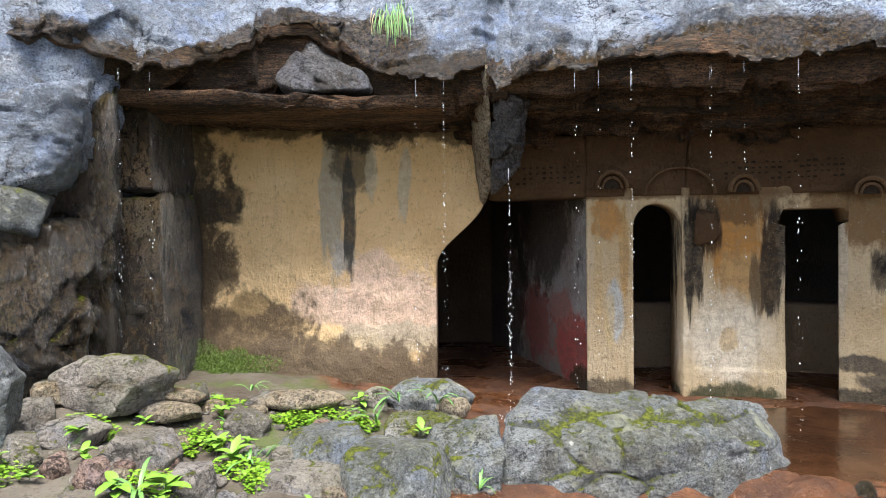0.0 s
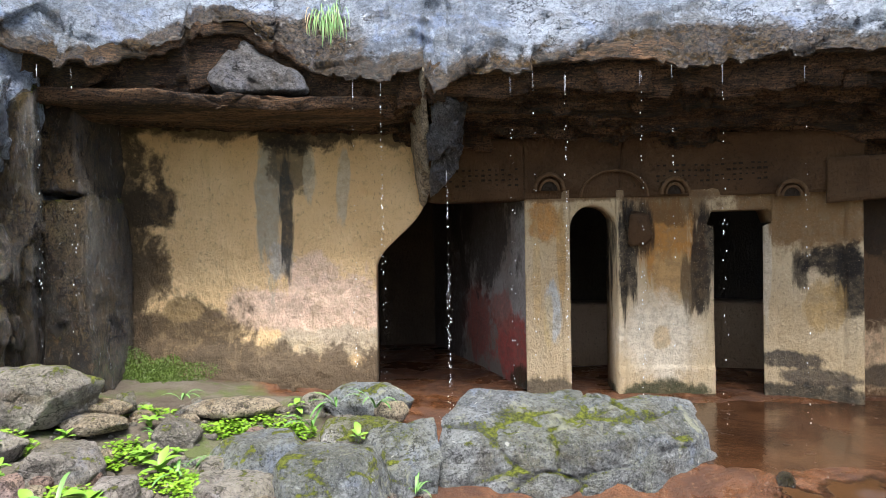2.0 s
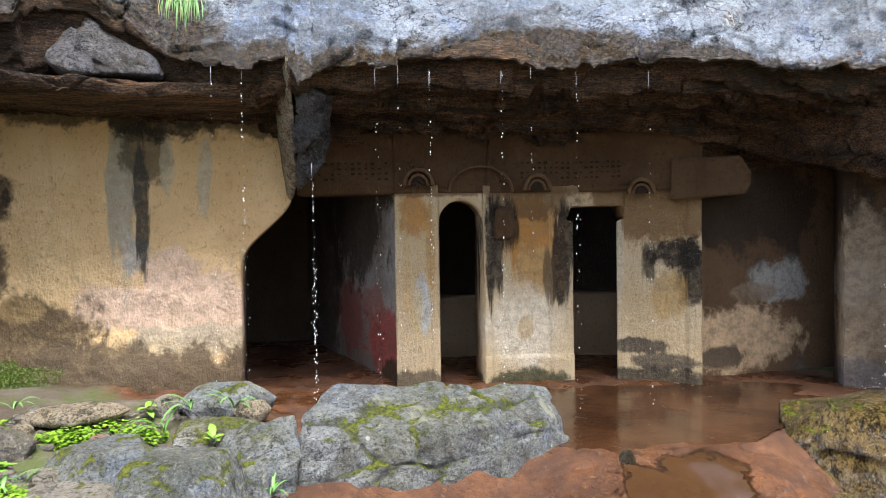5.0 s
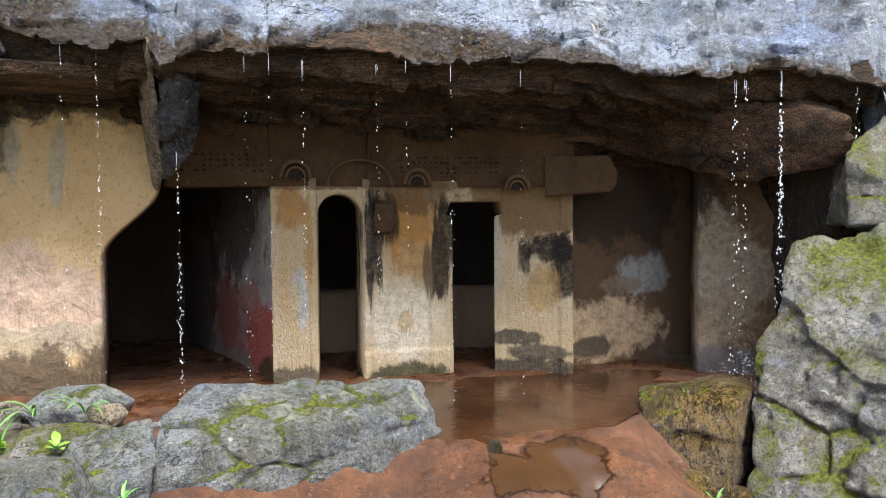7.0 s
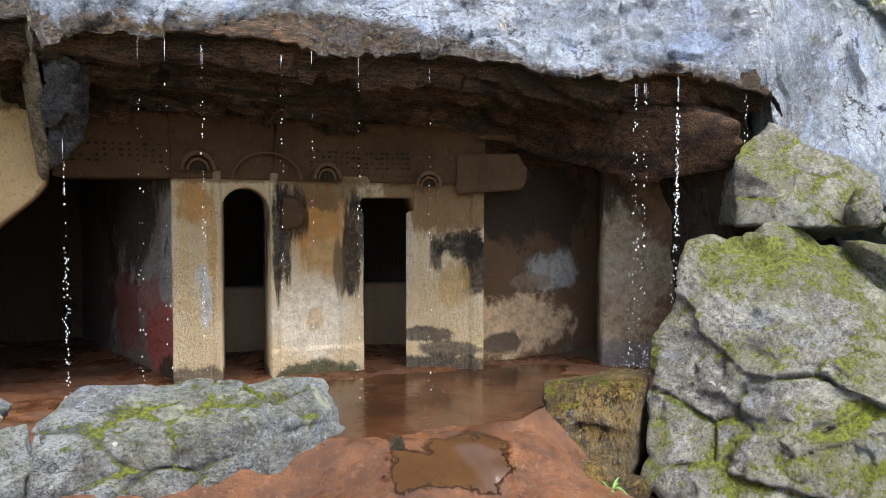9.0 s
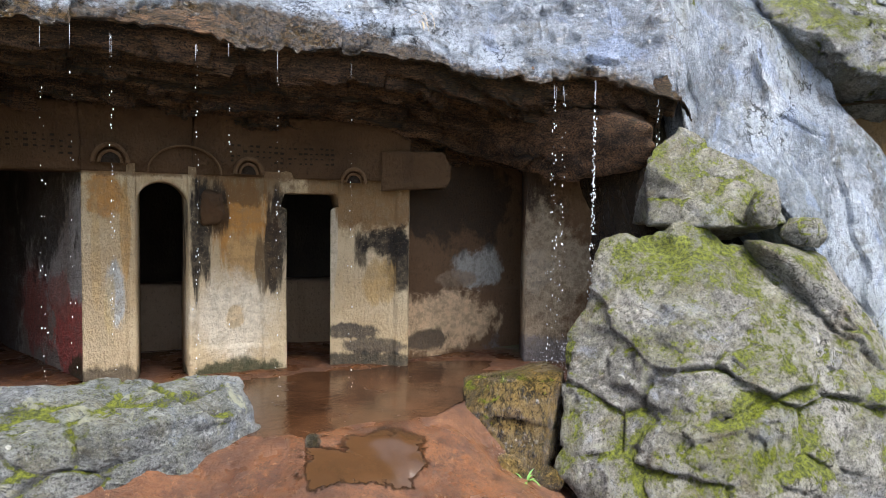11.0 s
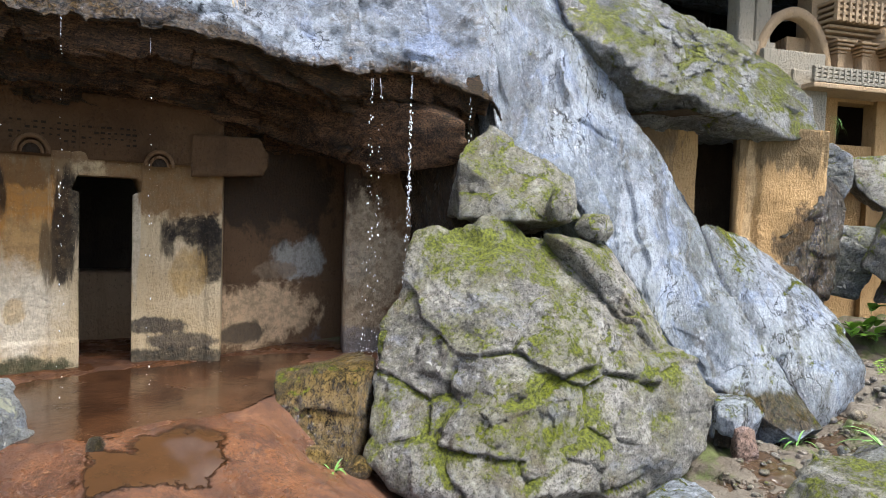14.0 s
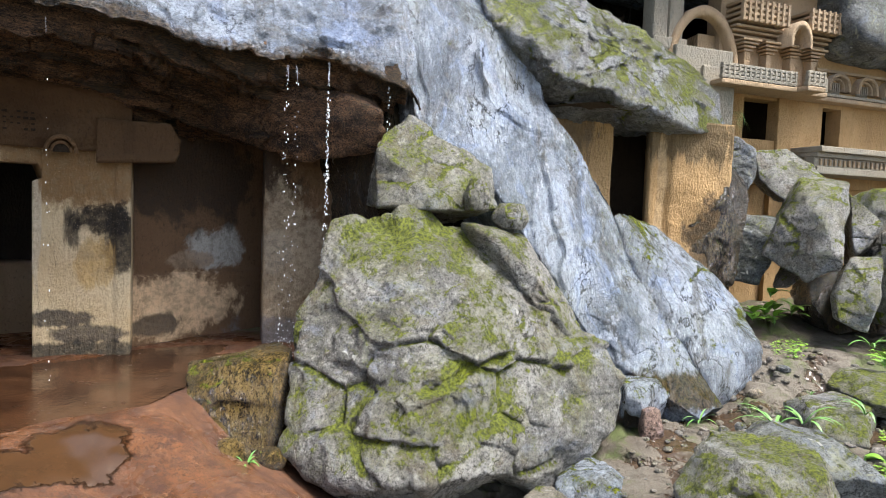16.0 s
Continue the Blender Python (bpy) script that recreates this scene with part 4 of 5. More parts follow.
rock("pilaster", [(-2.68, 5.95, 2.17), (-2.15, 6.2, 2.17), (-2.1, 6.3, 0), (-2.72, 5.9, 0), (-2.1, 7.2, 0), (-2.9, 7, 0), (-2.1, 7.2, 2.17), (-2.9, 7, 2.17)], DARKROCK, 6, 0.04, cell=2.5, seed=23, kind="structure", label="dark wet lower shaft of a rock-cut pilaster", category="pilaster")

# ---- boulders ----
rock("boulder", [(1.05, 4.85, 0.38), (1.32, 5.2, 0.52), (1.6, 5.2, 0.48), (2.8, 5.15, 0.43), (3.1, 5.15, 0.38), (3.2, 5.1, 0.2), (3.14, 4.85, 0.05), (3.12, 4.8, -0.8), (3.25, 5.2, -0.7), (1.0, 4.4, -0.7), (1.05, 4.55, 0.2), (2.3, 4.55, 0.28), (2.95, 4.75, 0.2), (2.9, 4.55, -0.7), (0.9, 5.4, -0.5), (3.1, 5.5, -0.6)], BOULDER, 7, 0.045, crack=0.022, cell=2.4, chop=0, edge=130, label="long grey boulder with pale lichen lying on red mud", category="boulder")
rock("boulder", [(0.48, 4.9, 0.30), (1.0, 4.95, 0.36), (1.04, 4.5, 0.16), (0.72, 4.4, 0.1), (0.95, 4.3, -0.6), (0.4, 4.6, -0.5), (1.05, 5.2, -0.3), (0.5, 5.2, -0.2)], BOULDER, 6, 0.035, seed=2, label="squat grey boulder with white lichen spots", category="boulder")
rock("boulder", [
    [(6.24, 4.00, 1.49), (5.97, 4.03, 0.65), (6.54, 3.83, 1.62), (6.83, 3.46, 1.73), (7.23, 3.04, 1.45), (7.61, 2.76, 1.18), (7.76, 2.26, 0.49), (5.78, 4.04, 0.54), (5.34, 3.72, -0.44), (5.44, 3.27, -0.67), (5.69, 2.40, -0.50), (6.44, 2.06, -0.52), (6.30, 3.21, 1.09), (6.59, 2.52, 0.72), (6.61, 2.39, 0.46), (7.6, 3.6, 1.2), (6.8, 4.3, 1.1), (8.2, 2.7, 0.5), (7.8, 3.0, -0.9), (6.5, 4.2, -0.9), (6.0, 3.0, -1.2)],
    [(8.17, 1.96, 0.31), (8.18, 1.72, 0.02), (8.02, 1.72, -0.34), (7.61, 1.92, -0.67), (6.61, 2.15, -0.60), (6.75, 2.50, 0.60), (7.52, 2.26, 0.41), (6.90, 2.26, 0.19), (8.3, 2.6, 0.3), (7.4, 3.2, 0.9), (6.4, 3.3, 0.5), (6.5, 3.5, -0.7), (7.8, 2.9, -0.9), (7.3, 2.1, -1.1)],
], MOSSY, 7, 0.058, 2.2, crack=0.04, cell=1.7, seed=4, chop=0, edge=170, core=(6.95, 3.1, 0.2), label="huge mossy grey boulder with cracked faces", category="boulder")
rock("boulder", [(6.66, 3.89, 2.33), (7.14, 3.84, 2.66), (7.78, 3.18, 2.12), (7.69, 3.02, 1.66), (6.60, 3.81, 1.66), (6.9, 3.25, 1.66), (7.9, 3.9, 1.5), (7.0, 4.3, 1.7)], MOSSY, 6, 0.06, seed=6, cell=2.4, crack=0.02, chop=0, edge=120, label="mossy rock wedged between boulder and slab", category="boulder")
rock("stone", lumps(7.28, 3.05, 1.83, 0.16, 0.16, 0.19, 66), MOSSY, 5, 0.05, seed=66, label="rounded mossy stone lodged on the boulder", category="stone")
rock("stone", lumps(7.62, 2.85, 1.62, 0.22, 0.2, 0.14, 67), MOSSY, 5, 0.05, seed=67, label="small mossy stone lodged on the boulder", category="stone")
rock("boulder", [(7.0, 2.95, 1.6), (7.7, 2.75, 1.5), (8.1, 2.5, 0.9), (8.45, 2.1, 0.1), (7.5, 2.4, 1.0), (8.1, 1.9, -0.3), (8.7, 2.3, -0.5), (8.2, 3.2, 1.3), (7.3, 3.5, 1.4)], MOSSY, 6, 0.06, cell=3.0, crack=0.02, seed=68, label="knobbly mossy rock behind the huge boulder", category="boulder")
rock("boulder", [(5.0, 4.54, -0.05), (5.3, 4.95, 0.14), (6.06, 4.6, 0.26), (5.73, 4.01, 0.34), (5.45, 3.93, 0.21), (5.06, 4.45, -0.5), (5.3, 3.83, -0.52), (5.26, 4.36, 0.22), (6.2, 4.4, -0.6), (5.4, 5.0, -0.6)], WETROCK, 6, 0.05, cell=2.2, seed=9, label="wet brown block of rock under the dripping water", category="boulder")


def slab_sheet():
    left = [(6.9, 5.6, 7.0), (7.1, 4.5, 4.6), (7.35, 4.05, 3.2), (7.35, 3.95, 2.65), (7.79, 3.27, 2.06), (8.17, 2.81, 1.21), (8.57, 2.19, 0.17), (8.99, 1.18, -0.5)]
    right = [(9.3, 5.8, 7.5), (8.9, 4.4, 5.2), (8.8, 3.6, 4.0), (8.9, 3.05, 2.9), (9.42, 2.47, 1.80), (9.40, 2.1, 1.0), (9.42, 1.5, 0.25), (9.45, 1.05, -0.45)]
    mid = [tuple((np.array(a) + np.array(b)) / 2 + np.array((-0.02, -0.05, 0.08))) for a, b in zip(left, right)]
    under = [(x + 0.25, y + 0.5, z - 0.5) for x, y, z in left]
    under2 = [(x + 0.3, y + 0.5, z - 0.6) for x, y, z in right]
    p = loft([under, left, mid, right, under2], 330, 220)
    n = -normals_of(p)
    f = p.reshape(-1, 3)
    w = f + 0.15 * np.stack([fbm(f, 1.5, 3, k) for k in (51, 52, 53)], 1)
    turn = np.stack([w[:, 0] * 0.8 + w[:, 1] * 0.6, w[:, 1] * 0.8 - w[:, 0] * 0.6, w[:, 2] * 0.32], 1)
    t1, j1 = facets(turn, 1.4, 54)
    t2, j2 = facets(turn, 4.5, 55)
    j1 = j1 * smooth(fbm(f, 1.2, 2, 92), 0.1, 0.5)
    t3 = facets(w * np.array([1, 1, 0.6]), 9.0, 57)[0]
    d = 0.045 * t1 + 0.016 * t2 + 0.008 * t3 + 0.03 * fbm(f, 1.3, 6, 41) - 0.035 * j1
    p = p + n * d.reshape(p.shape[:2])[..., None]
    stain = 1.1 * np.exp(-((p[..., 2] + 0.25) / 0.22) ** 2)
    return finish(grid("slab", p, crease=j1 * 0.8, stain=stain), SLAB, kind="structure", label="smooth wet blue-grey rock slab sloping to the ground", category="rock slab")


slab_sheet()
rock("slab", [(9.42, 2.47, 1.80), (9.9, 2.2, 1.62), (10.45, 1.92, 1.34), (10.63, 1.16, 0.66), (10.19, 0.73, 0.08), (9.5, 1.12, -0.05), (9.35, 2.1, 1.05), (9.4, 1.2, -0.6), (10.4, 0.9, -0.5), (10.8, 2.0, -0.3), (9.6, 2.8, 0.5)], SLAB, 6, 0.035, cell=1.6, crack=0.02, seed=12, kind="structure", label="lower wet rock slab split by a crack", category="rock slab")
rock("overhang", [(8.72, 3.01, 3.33), (9.57, 2.54, 3.19), (10.12, 2.25, 3.13), (10.88, 1.94, 2.87), (11.58, 1.64, 2.90), (9.95, 3.53, 2.92), (10.80, 2.82, 2.95), (11.59, 2.41, 2.81), (12.07, 1.75, 2.84), (11.59, 1.73, 3.34), (11.15, 2.20, 3.90), (10.45, 2.69, 4.27), (9.47, 3.27, 4.42), (8.62, 3.14, 3.64), (8.4, 3.6, 3.8), (8.3, 4.4, 5.2), (9.75, 3.6, 4.75), (9.8, 4.8, 5.6), (11.3, 3.5, 4.7), (11.4, 3.0, 3.0), (9.4, 4.2, 3.0)], rock_material("mossy wet overhang", (0.12, 0.125, 0.13), (0.44, 0.455, 0.47), 0.85, 0.9, 0.5, 0.2, speckle=0.7), 7, 0.075, cell=2.3, seed=15, chop=0, edge=130, crack=0.03, kind="structure", label="mossy rock overhang above the next cave", category="overhang")
YW = dict(kind="structure", category="wall")
wall_sheet("wall_cave", (9.5, 3.7), (10.38, 2.86), 0.3, 3.1, YELLOW, 0.03, 0.08, label="ochre rock-cut wall of the next cave", **YW)
wall_sheet("wall_cave", (10.66, 2.44), (11.6, 1.6), 0.3, 3.0, YELLOW, 0.03, 0.1, bulge=lambda u, z: 0.06 * (smooth(u, 0.10, 0.08) + smooth(u, 0.22, 0.26)), label="ochre rock-cut wall with a door jamb", **YW)
# closed box added behind the doorway so that it stays dark
wall_sheet("wall_cave", (10.2, 4.4), (11.9, 2.9), 0.2, 3.2, CELL_SHADE, 0.02, 0.2, label="dark rear wall added behind the doorway of the next cave", **YW)
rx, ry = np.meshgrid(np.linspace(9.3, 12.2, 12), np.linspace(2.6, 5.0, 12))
finish(grid("ceiling", np.stack([rx, ry, 3.05 + 0 * rx], -1)), CELL_SHADE, kind="structure", label="dark ceiling added behind the doorway to block light", category="ceiling")
wall_sheet("wall_cave", (9.7, 3.9), (10.4, 4.5), 0.2, 3.2, CELL_SHADE, 0.02, 0.2, label="dark side wall added to close the room behind the doorway", **YW)
wall_sheet("wall_cave", (11.9, 3.0), (11.5, 2.0), 0.2, 3.2, CELL_SHADE, 0.02, 0.2, label="dark side wall added to close the room behind the doorway", **YW)
rock("rock_mass", [(11.10, 2.14, 1.20), (11.21, 2.15, 1.95), (11.36, 1.88, 2.50), (11.50, 1.67, 2.56), (11.71, 1.30, 2.05), (11.61, 1.36, 1.70), (11.55, 1.42, 0.74), (11.29, 1.73, 0.84), (10.98, 2.10, 0.75), (12.3, 2.9, 0.3), (12.3, 2.9, 2.9), (13.2, 2.0, 0.3), (13.2, 2.0, 2.6)], DARKROCK, 6, 0.07, cell=1.8, crack=0.02, seed=18, kind="structure", label="dark damp rock beside the next cave", category="rock")


# ---- loose stones ----
def stone(x, y, z, rx, ry, rz, seed, material, label, turn=0.0, level=5, rough=0.05, category="stone", **more):
    return rock("stone" if category == "stone" else "boulder", lumps(x, y, z, rx, ry, rz, seed, 6, turn), material, level, rough, seed=seed, label=label, category=category, **more)


def heap_rock(front, back, material, seed, label, rough=0.035):
    """A big angular block: its near corners, and how far its body goes back."""
    deep = [tuple(a + b * 1.0 for a, b in zip(q, back)) for q in front]
    return rock("boulder", front + deep, material, 6, rough, seed=seed, crack=0.01, label=label, category="boulder")


heap_rock([(11.89, 0.71, 2.24), (12.05, 0.13, 2.21), (11.44, 0.15, 1.02), (11.40, 0.51, 0.85), (11.64, 1.12, 1.22), (11.77, 1.02, 1.54), (11.49, 0.41, 1.86)], (0.8, 0.15, 0.1), MOSSY, 101, "tall angular mossy boulder leaning on other rocks")
heap_rock([(12.85, 1.49, 2.76), (13.01, 1.08, 2.81), (12.92, 0.46, 2.33), (12.61, 0.72, 2.10), (12.48, 0.96, 1.94), (12.60, 1.38, 2.31)], (0.9, 0.3, 0.05), MOSSY, 102, "mossy boulder perched on a rock pile")
heap_rock([(12.07, 1.62, 1.58), (12.20, 1.44, 1.75), (12.28, 1.00, 1.73), (11.98, 0.95, 1.40), (11.90, 1.16, 0.71), (11.94, 1.57, 0.77)], (0.7, 0.2, 0.0), BOULDER, 103, "dark grey boulder in a rock pile")
heap_rock([(11.41, 0.24, 0.74), (11.56, 0.05, 1.21), (11.67, -0.29, 1.26), (11.24, -0.31, 0.75), (11.18, -0.18, 0.31), (11.18, 0.18, 0.45)], (0.7, 0.05, 0.0), MOSSY, 104, "upright mossy boulder beside a pile")
heap_rock([(12.75, 0.19, 2.12), (12.58, -0.20, 1.73), (12.48, -0.20, 1.52), (12.46, 0.12, 1.47), (12.36, 0.04, 1.20)], (0.8, 0.1, -0.2), MOSSY, 106, "grey mossy boulder in a pile")
heap_rock([(12.08, -0.24, 1.56), (12.18, -0.49, 1.67), (11.96, -0.74, 1.02), (11.83, -0.35, 0.61), (11.97, -0.24, 1.11)], (0.8, 0.0, 0.0), MOSSY, 131, "broad mossy boulder beside a pile")
heap_rock([(12.38, 1.87, 2.61), (12.49, 1.67, 2.95), (12.46, 1.41, 2.75), (12.40, 1.34, 2.38), (12.29, 1.47, 2.07), (12.32, 1.78, 2.37)], (0.5, 0.4, 0.1), BOULDER, 107, "angular grey rock under the overhang")
heap_rock([(11.84, 0.95, 0.73), (12.08, 0.85, 1.05), (11.89, 0.63, 0.90), (11.76, 0.76, 0.76)], (0.3, 0.1, 0.0), RUBBLE, 132, "wedge-shaped stone under the leaning boulder")
stone(13.3, -0.2, 1.6, 0.6, 0.6, 0.7, 105, MOSSY, "mossy boulder at the back of a pile", 0.3, 5, 0.05, "boulder")
stone(12.1, -0.5, 0.9, 0.5, 0.5, 0.6, 106, MOSSY, "grey mossy boulder in a pile", 0.3, 5, 0.05, "boulder")
stone(12.6, 0.2, 0.6, 0.7, 0.8, 0.5, 108, DARKROCK, "dark rock at the foot of a pile", 0.3, 5, 0.05, "boulder")
stone(8.46, 1.55, -0.56, 0.17, 0.15, 0.26, 109, PINKROCK, "pinkish upright stone in a wet gap", 0.1)
stone(8.55, 1.75, -0.38, 0.18, 0.16, 0.22, 110, DARKROCK, "dark wet stone in a gap under the slab")
stone(8.72, 1.75, -0.3, 0.4, 0.3, 0.26, 111, SLAB, "wet grey stone under the slab edge", 0.2)
stone(8.2, 1.98, -0.25, 0.26, 0.22, 0.3, 112, MOSSY, "mossy stone at the foot of the boulder", 0.5)
stone(7.3, 0.30, -0.50, 0.62, 0.7, 0.42, 113, MOSSY, "low mossy boulder among puddles", 0.6, 6, 0.05, "boulder")
stone(7.75, 0.62, -0.42, 0.35, 0.3, 0.25, 114, MOSSY, "knobbly mossy stone among puddles", 0.3)
stone(8.05, 0.12, -0.42, 0.55, 0.75, 0.36, 115, BOULDER, "low grey boulder with mossy side", -0.7, 6, 0.04, "boulder")
stone(9.35, -0.05, -0.35, 0.75, 0.5, 0.25, 116, MOSSY, "flat mossy rock with yellowed top", 0.2, 6, 0.05, "boulder")
stone(10.2, -0.3, -0.12, 0.8, 0.5, 0.2, 117, MOSSY, "flat wet rock outcrop", 0.2, 6, 0.05, "boulder")
stone(7.45, 1.72, -0.85, 0.55, 0.4, 0.2, 118, SLAB, "flat wet grey stone at the boulder's foot", 0.3)
stone(6.9, 1.95, -0.98, 0.4, 0.3, 0.18, 119, RUBBLE, "flat stone at the boulder's foot", 0.1)
stone(4.98, 4.28, -0.40, 0.12, 0.12, 0.16, 120, WETROCK, "small wet stone under the brown block")
stone(5.08, 3.95, -0.44, 0.24, 0.2, 0.14, 121, WETROCK, "wet brown stone under the block")
stone(5.30, 3.74, -0.5, 0.16, 0.15, 0.1, 122, WETROCK, "small wet brown stone under the block")
stone(3.42, 4.35, -0.02, 0.08, 0.08, 0.08, 123, DARKROCK, "small dark wet stone lying on mud")
stone(-1.92, 4.95, 0.62, 0.52, 0.35, 0.24, 124, RUBBLE, "large rounded grey stone by the wall", 0.1, 6, 0.04, "boulder")
stone(-2.36, 4.84, 0.58, 0.17, 0.15, 0.1, 125, PALE, "small brownish stone on rubble")
stone(-2.25, 4.5, 0.5, 0.17, 0.16, 0.13, 126, RUBBLE, "rounded grey stone on rubble")
stone(-0.61, 5.43, 0.37, 0.45, 0.22, 0.065, 127, PALE, "flat tan slab stone resting on rubble", 0.05, 5, 0.03)
stone(-1.57, 5.16, 0.46, 0.34, 0.2, 0.065, 128, PALE, "flat pale stone resting on rubble", 0.1, 5, 0.03)
stone(-1.5, 4.94, 0.40, 0.32, 0.18, 0.065, 129, PALE, "thin flat pale stone on rubble", -0.1, 5, 0.03)
stone(0.02, 5.53, 0.33, 0.12, 0.12, 0.13, 130, RUBBLE, "grey stone beside a dark slab")
stone(0.45, 5.66, 0.34, 0.5, 0.25, 0.15, 131, BOULDER, "long dark stone at the cell doorway", 0.0)
stone(0.67, 5.43, 0.28, 0.16, 0.12, 0.1, 132, PALE, "small tan stone beside a boulder")
stone(-1.39, 4.3, 0.27, 0.33, 0.28, 0.19, 133, RUBBLE, "broad grey stone on rubble", 0.3, 5, 0.04)
stone(-1.46, 3.82, 0.29, 0.115, 0.12, 0.14, 134, PINKROCK, "pinkish stone on rubble")
stone(-1.73, 3.9, 0.34, 0.10, 0.1, 0.09, 135, PINKROCK, "small reddish stone on rubble")
stone(-1.98, 3.95, 0.38, 0.17, 0.14, 0.17, 136, RUBBLE, "angular grey stone on rubble")
stone(-0.95, 4.0, 0.18, 0.18, 0.18, 0.16, 137, RUBBLE, "brown grey stone among weeds")
stone(0.23, 4.42, 0.04, 0.58, 0.42, 0.28, 138, BOULDER, "rough grey boulder among weeds", 0.2, 6, 0.04, "boulder")
stone(-0.22, 4.75, 0.12, 0.52, 0.42, 0.22, 139, BOULDER, "ridged grey boulder among weeds", -0.3, 6, 0.05, "boulder")
stone(-0.94, 5.02, 0.28, 0.24, 0.2, 0.13, 140, RUBBLE, "mossy grey stone on rubble", 0.2)
stone(0.43, 5.15, 0.18, 0.48, 0.25, 0.16, 141, MOSSY, "mossy stone beside the long boulder", 0.1, 6)
stone(-1.95, 4.37, 0.40, 0.28, 0.22, 0.11, 142, RUBBLE, "low mossy stone on rubble", 0.4)
stone(-2.28, 3.95, 0.72, 0.3, 0.3, 0.45, 143, BOULDER, "tall grey boulder rising from the rubble", 0.0, 6, 0.04, "boulder")
stone(-1.41, 5.3, 0.46, 0.1, 0.1, 0.09, 144, RUBBLE, "small grey stone between flat stones")
stone(-0.35, 4.3, 0.02, 0.4, 0.3, 0.2, 145, RUBBLE, "grey stone low in the rubble", 0.2)
stone(-0.55, 4.6, 0.12, 0.16, 0.14, 0.12, 146, RUBBLE, "rough stone low in the rubble", 0.2)

rr = random.Random(5)
for i in range(64):
    x, y = (rr.uniform(-2.5, 0.9), rr.uniform(3.5, 5.7)) if i < 44 else (rr.uniform(7.9, 11.2), rr.uniform(-0.7, 1.3))
    s = rr.uniform(0.035, 0.11)
    stone(x, y, ground_at(x, y) + s * 0.2, s * rr.uniform(0.9, 1.5), s, s * rr.uniform(0.5, 0.8), 300 + i, rr.choice((RUBBLE, RUBBLE, PALE, BOULDER, PINKROCK)), "small loose stone lying on the rubble", rr.uniform(0, 3), 3, 0.06, group="small rubble stones")
v, f = [], []
ways, tri = ico(2)
for i in range(900):
    x, y = rr.uniform(-2.6, 1.0), rr.uniform(3.4, 5.9)
    if i > 520:
        x, y = rr.uniform(6.8, 11.0), rr.uniform(-0.8, 1.6)
    s = rr.uniform(0.012, 0.045)
    z = ground_at(x, y)
    q = ways * np.array([s * rr.uniform(0.8, 1.4), s * rr.uniform(0.8, 1.4), s * rr.uniform(0.5, 0.9)])
    q = q * (1 + 0.25 * vnoise(ways + i, 1.3, i))[:, None]
    f.append(tri + len(v) * len(ways))
    v.append(q + (x, y, z + s * 0.2))
finish(mesh("pebbles", np.concatenate(v), np.concatenate(f)), RUBBLE, label="scattered small stones on the rubble", category="pebbles", kind="stuff")

# ---- the temple cave beyond ----
temple = tagged(new("temple_front"), "carved ochre stone temple front with balcony, arches and doorway", "temple")
temple.matrix_world = pose(13.25, 2.08, 0, 0, 0, -34.1)


def block(name, x0, x1, y0, y1, z0, z1, material, parent, bevel=0.015, label="", top=1.0):
    bm = bmesh.new()
    bmesh.ops.create_cube(bm, size=1)
    for v in bm.verts:
        k = top if v.co.z > 0 else 1.0
        v.co = Vector(((x0 + x1) / 2 + v.co.x * (x1 - x0) * k, (y0 + y1) / 2 + v.co.y * (y1 - y0) * k, (z0 + z1) / 2 + v.co.z * (z1 - z0)))
    if bevel:
        bmesh.ops.bevel(bm, geom=bm.edges[:], offset=bevel, segments=2, affect="EDGES", profile=0.6)
    me = bpy.data.meshes.new(name)
    bm.to_mesh(me)
    bm.free()
    return finish(new(name, me), material, parent, soft=False, label=label)


for x0, x1, z0, z1 in ((-0.5, 0.4, 2.3, 3.85), (1.3, 2.2, 2.3, 3.85), (2.65, 7, 2.3, 3.85), (0.4, 1.3, 2.3, 3.06), (0.4, 1.3, 3.74, 3.85), (2.2, 2.65, 2.3, 3.0), (2.2, 2.65, 3.72, 3.85)):
    block("wall", x0, x1, 0, 0.3, z0, z1, YELLOW, temple, 0.0)
# dark backing for door and window, shade put into its colour
block("inner_wall", -0.5, 7, 0.9, 1.0, 2.3, 4.0, CELL_SHADE, temple, 0.0, "inner wall darkened to stand for room shade")
block("pillar", 1.12, 1.32, -0.06, 0.2, 2.9, 3.8, YELLOW, temple, 0.02)
for x0, x1, y0 in ((-0.6, 0.95, -0.55), (0.95, 1.35, -0.75), (1.35, 1.75, -0.45), (1.75, 7, -0.22)):
    block("balcony_floor", x0, x1, y0, 0.05, 3.79, 3.87, FAR, temple, 0.02)
    block("balcony_rail", x0, x1, y0, y0 + 0.08, 3.88, 3.93, FARGREY, temple, 0.01)
    if x1 < 2:
        for z in (3.95, 4.01, 4.07):
            block("balcony_rail", x0, x1, y0 + 0.01, y0 + 0.06, z, z + 0.045, FARGREY, temple, 0.008)
        n = int((x1 - x0) / 0.11)
        for i in range(n + 1):
            x = x0 + 0.03 + (x1 - x0 - 0.06) * i / n
            block("baluster", x - 0.022, x + 0.022, y0, y0 + 0.07, 3.87, 4.10, FARGREY, temple, 0.008)
block("upper_wall", -0.2, 2.0, 0.0, 0.3, 3.87, 5.6, FAR, temple, 0.0)
block("upper_wall", 2.0, 7, 0.0, 0.3, 3.87, 4.8, YELLOW, temple, 0.0)
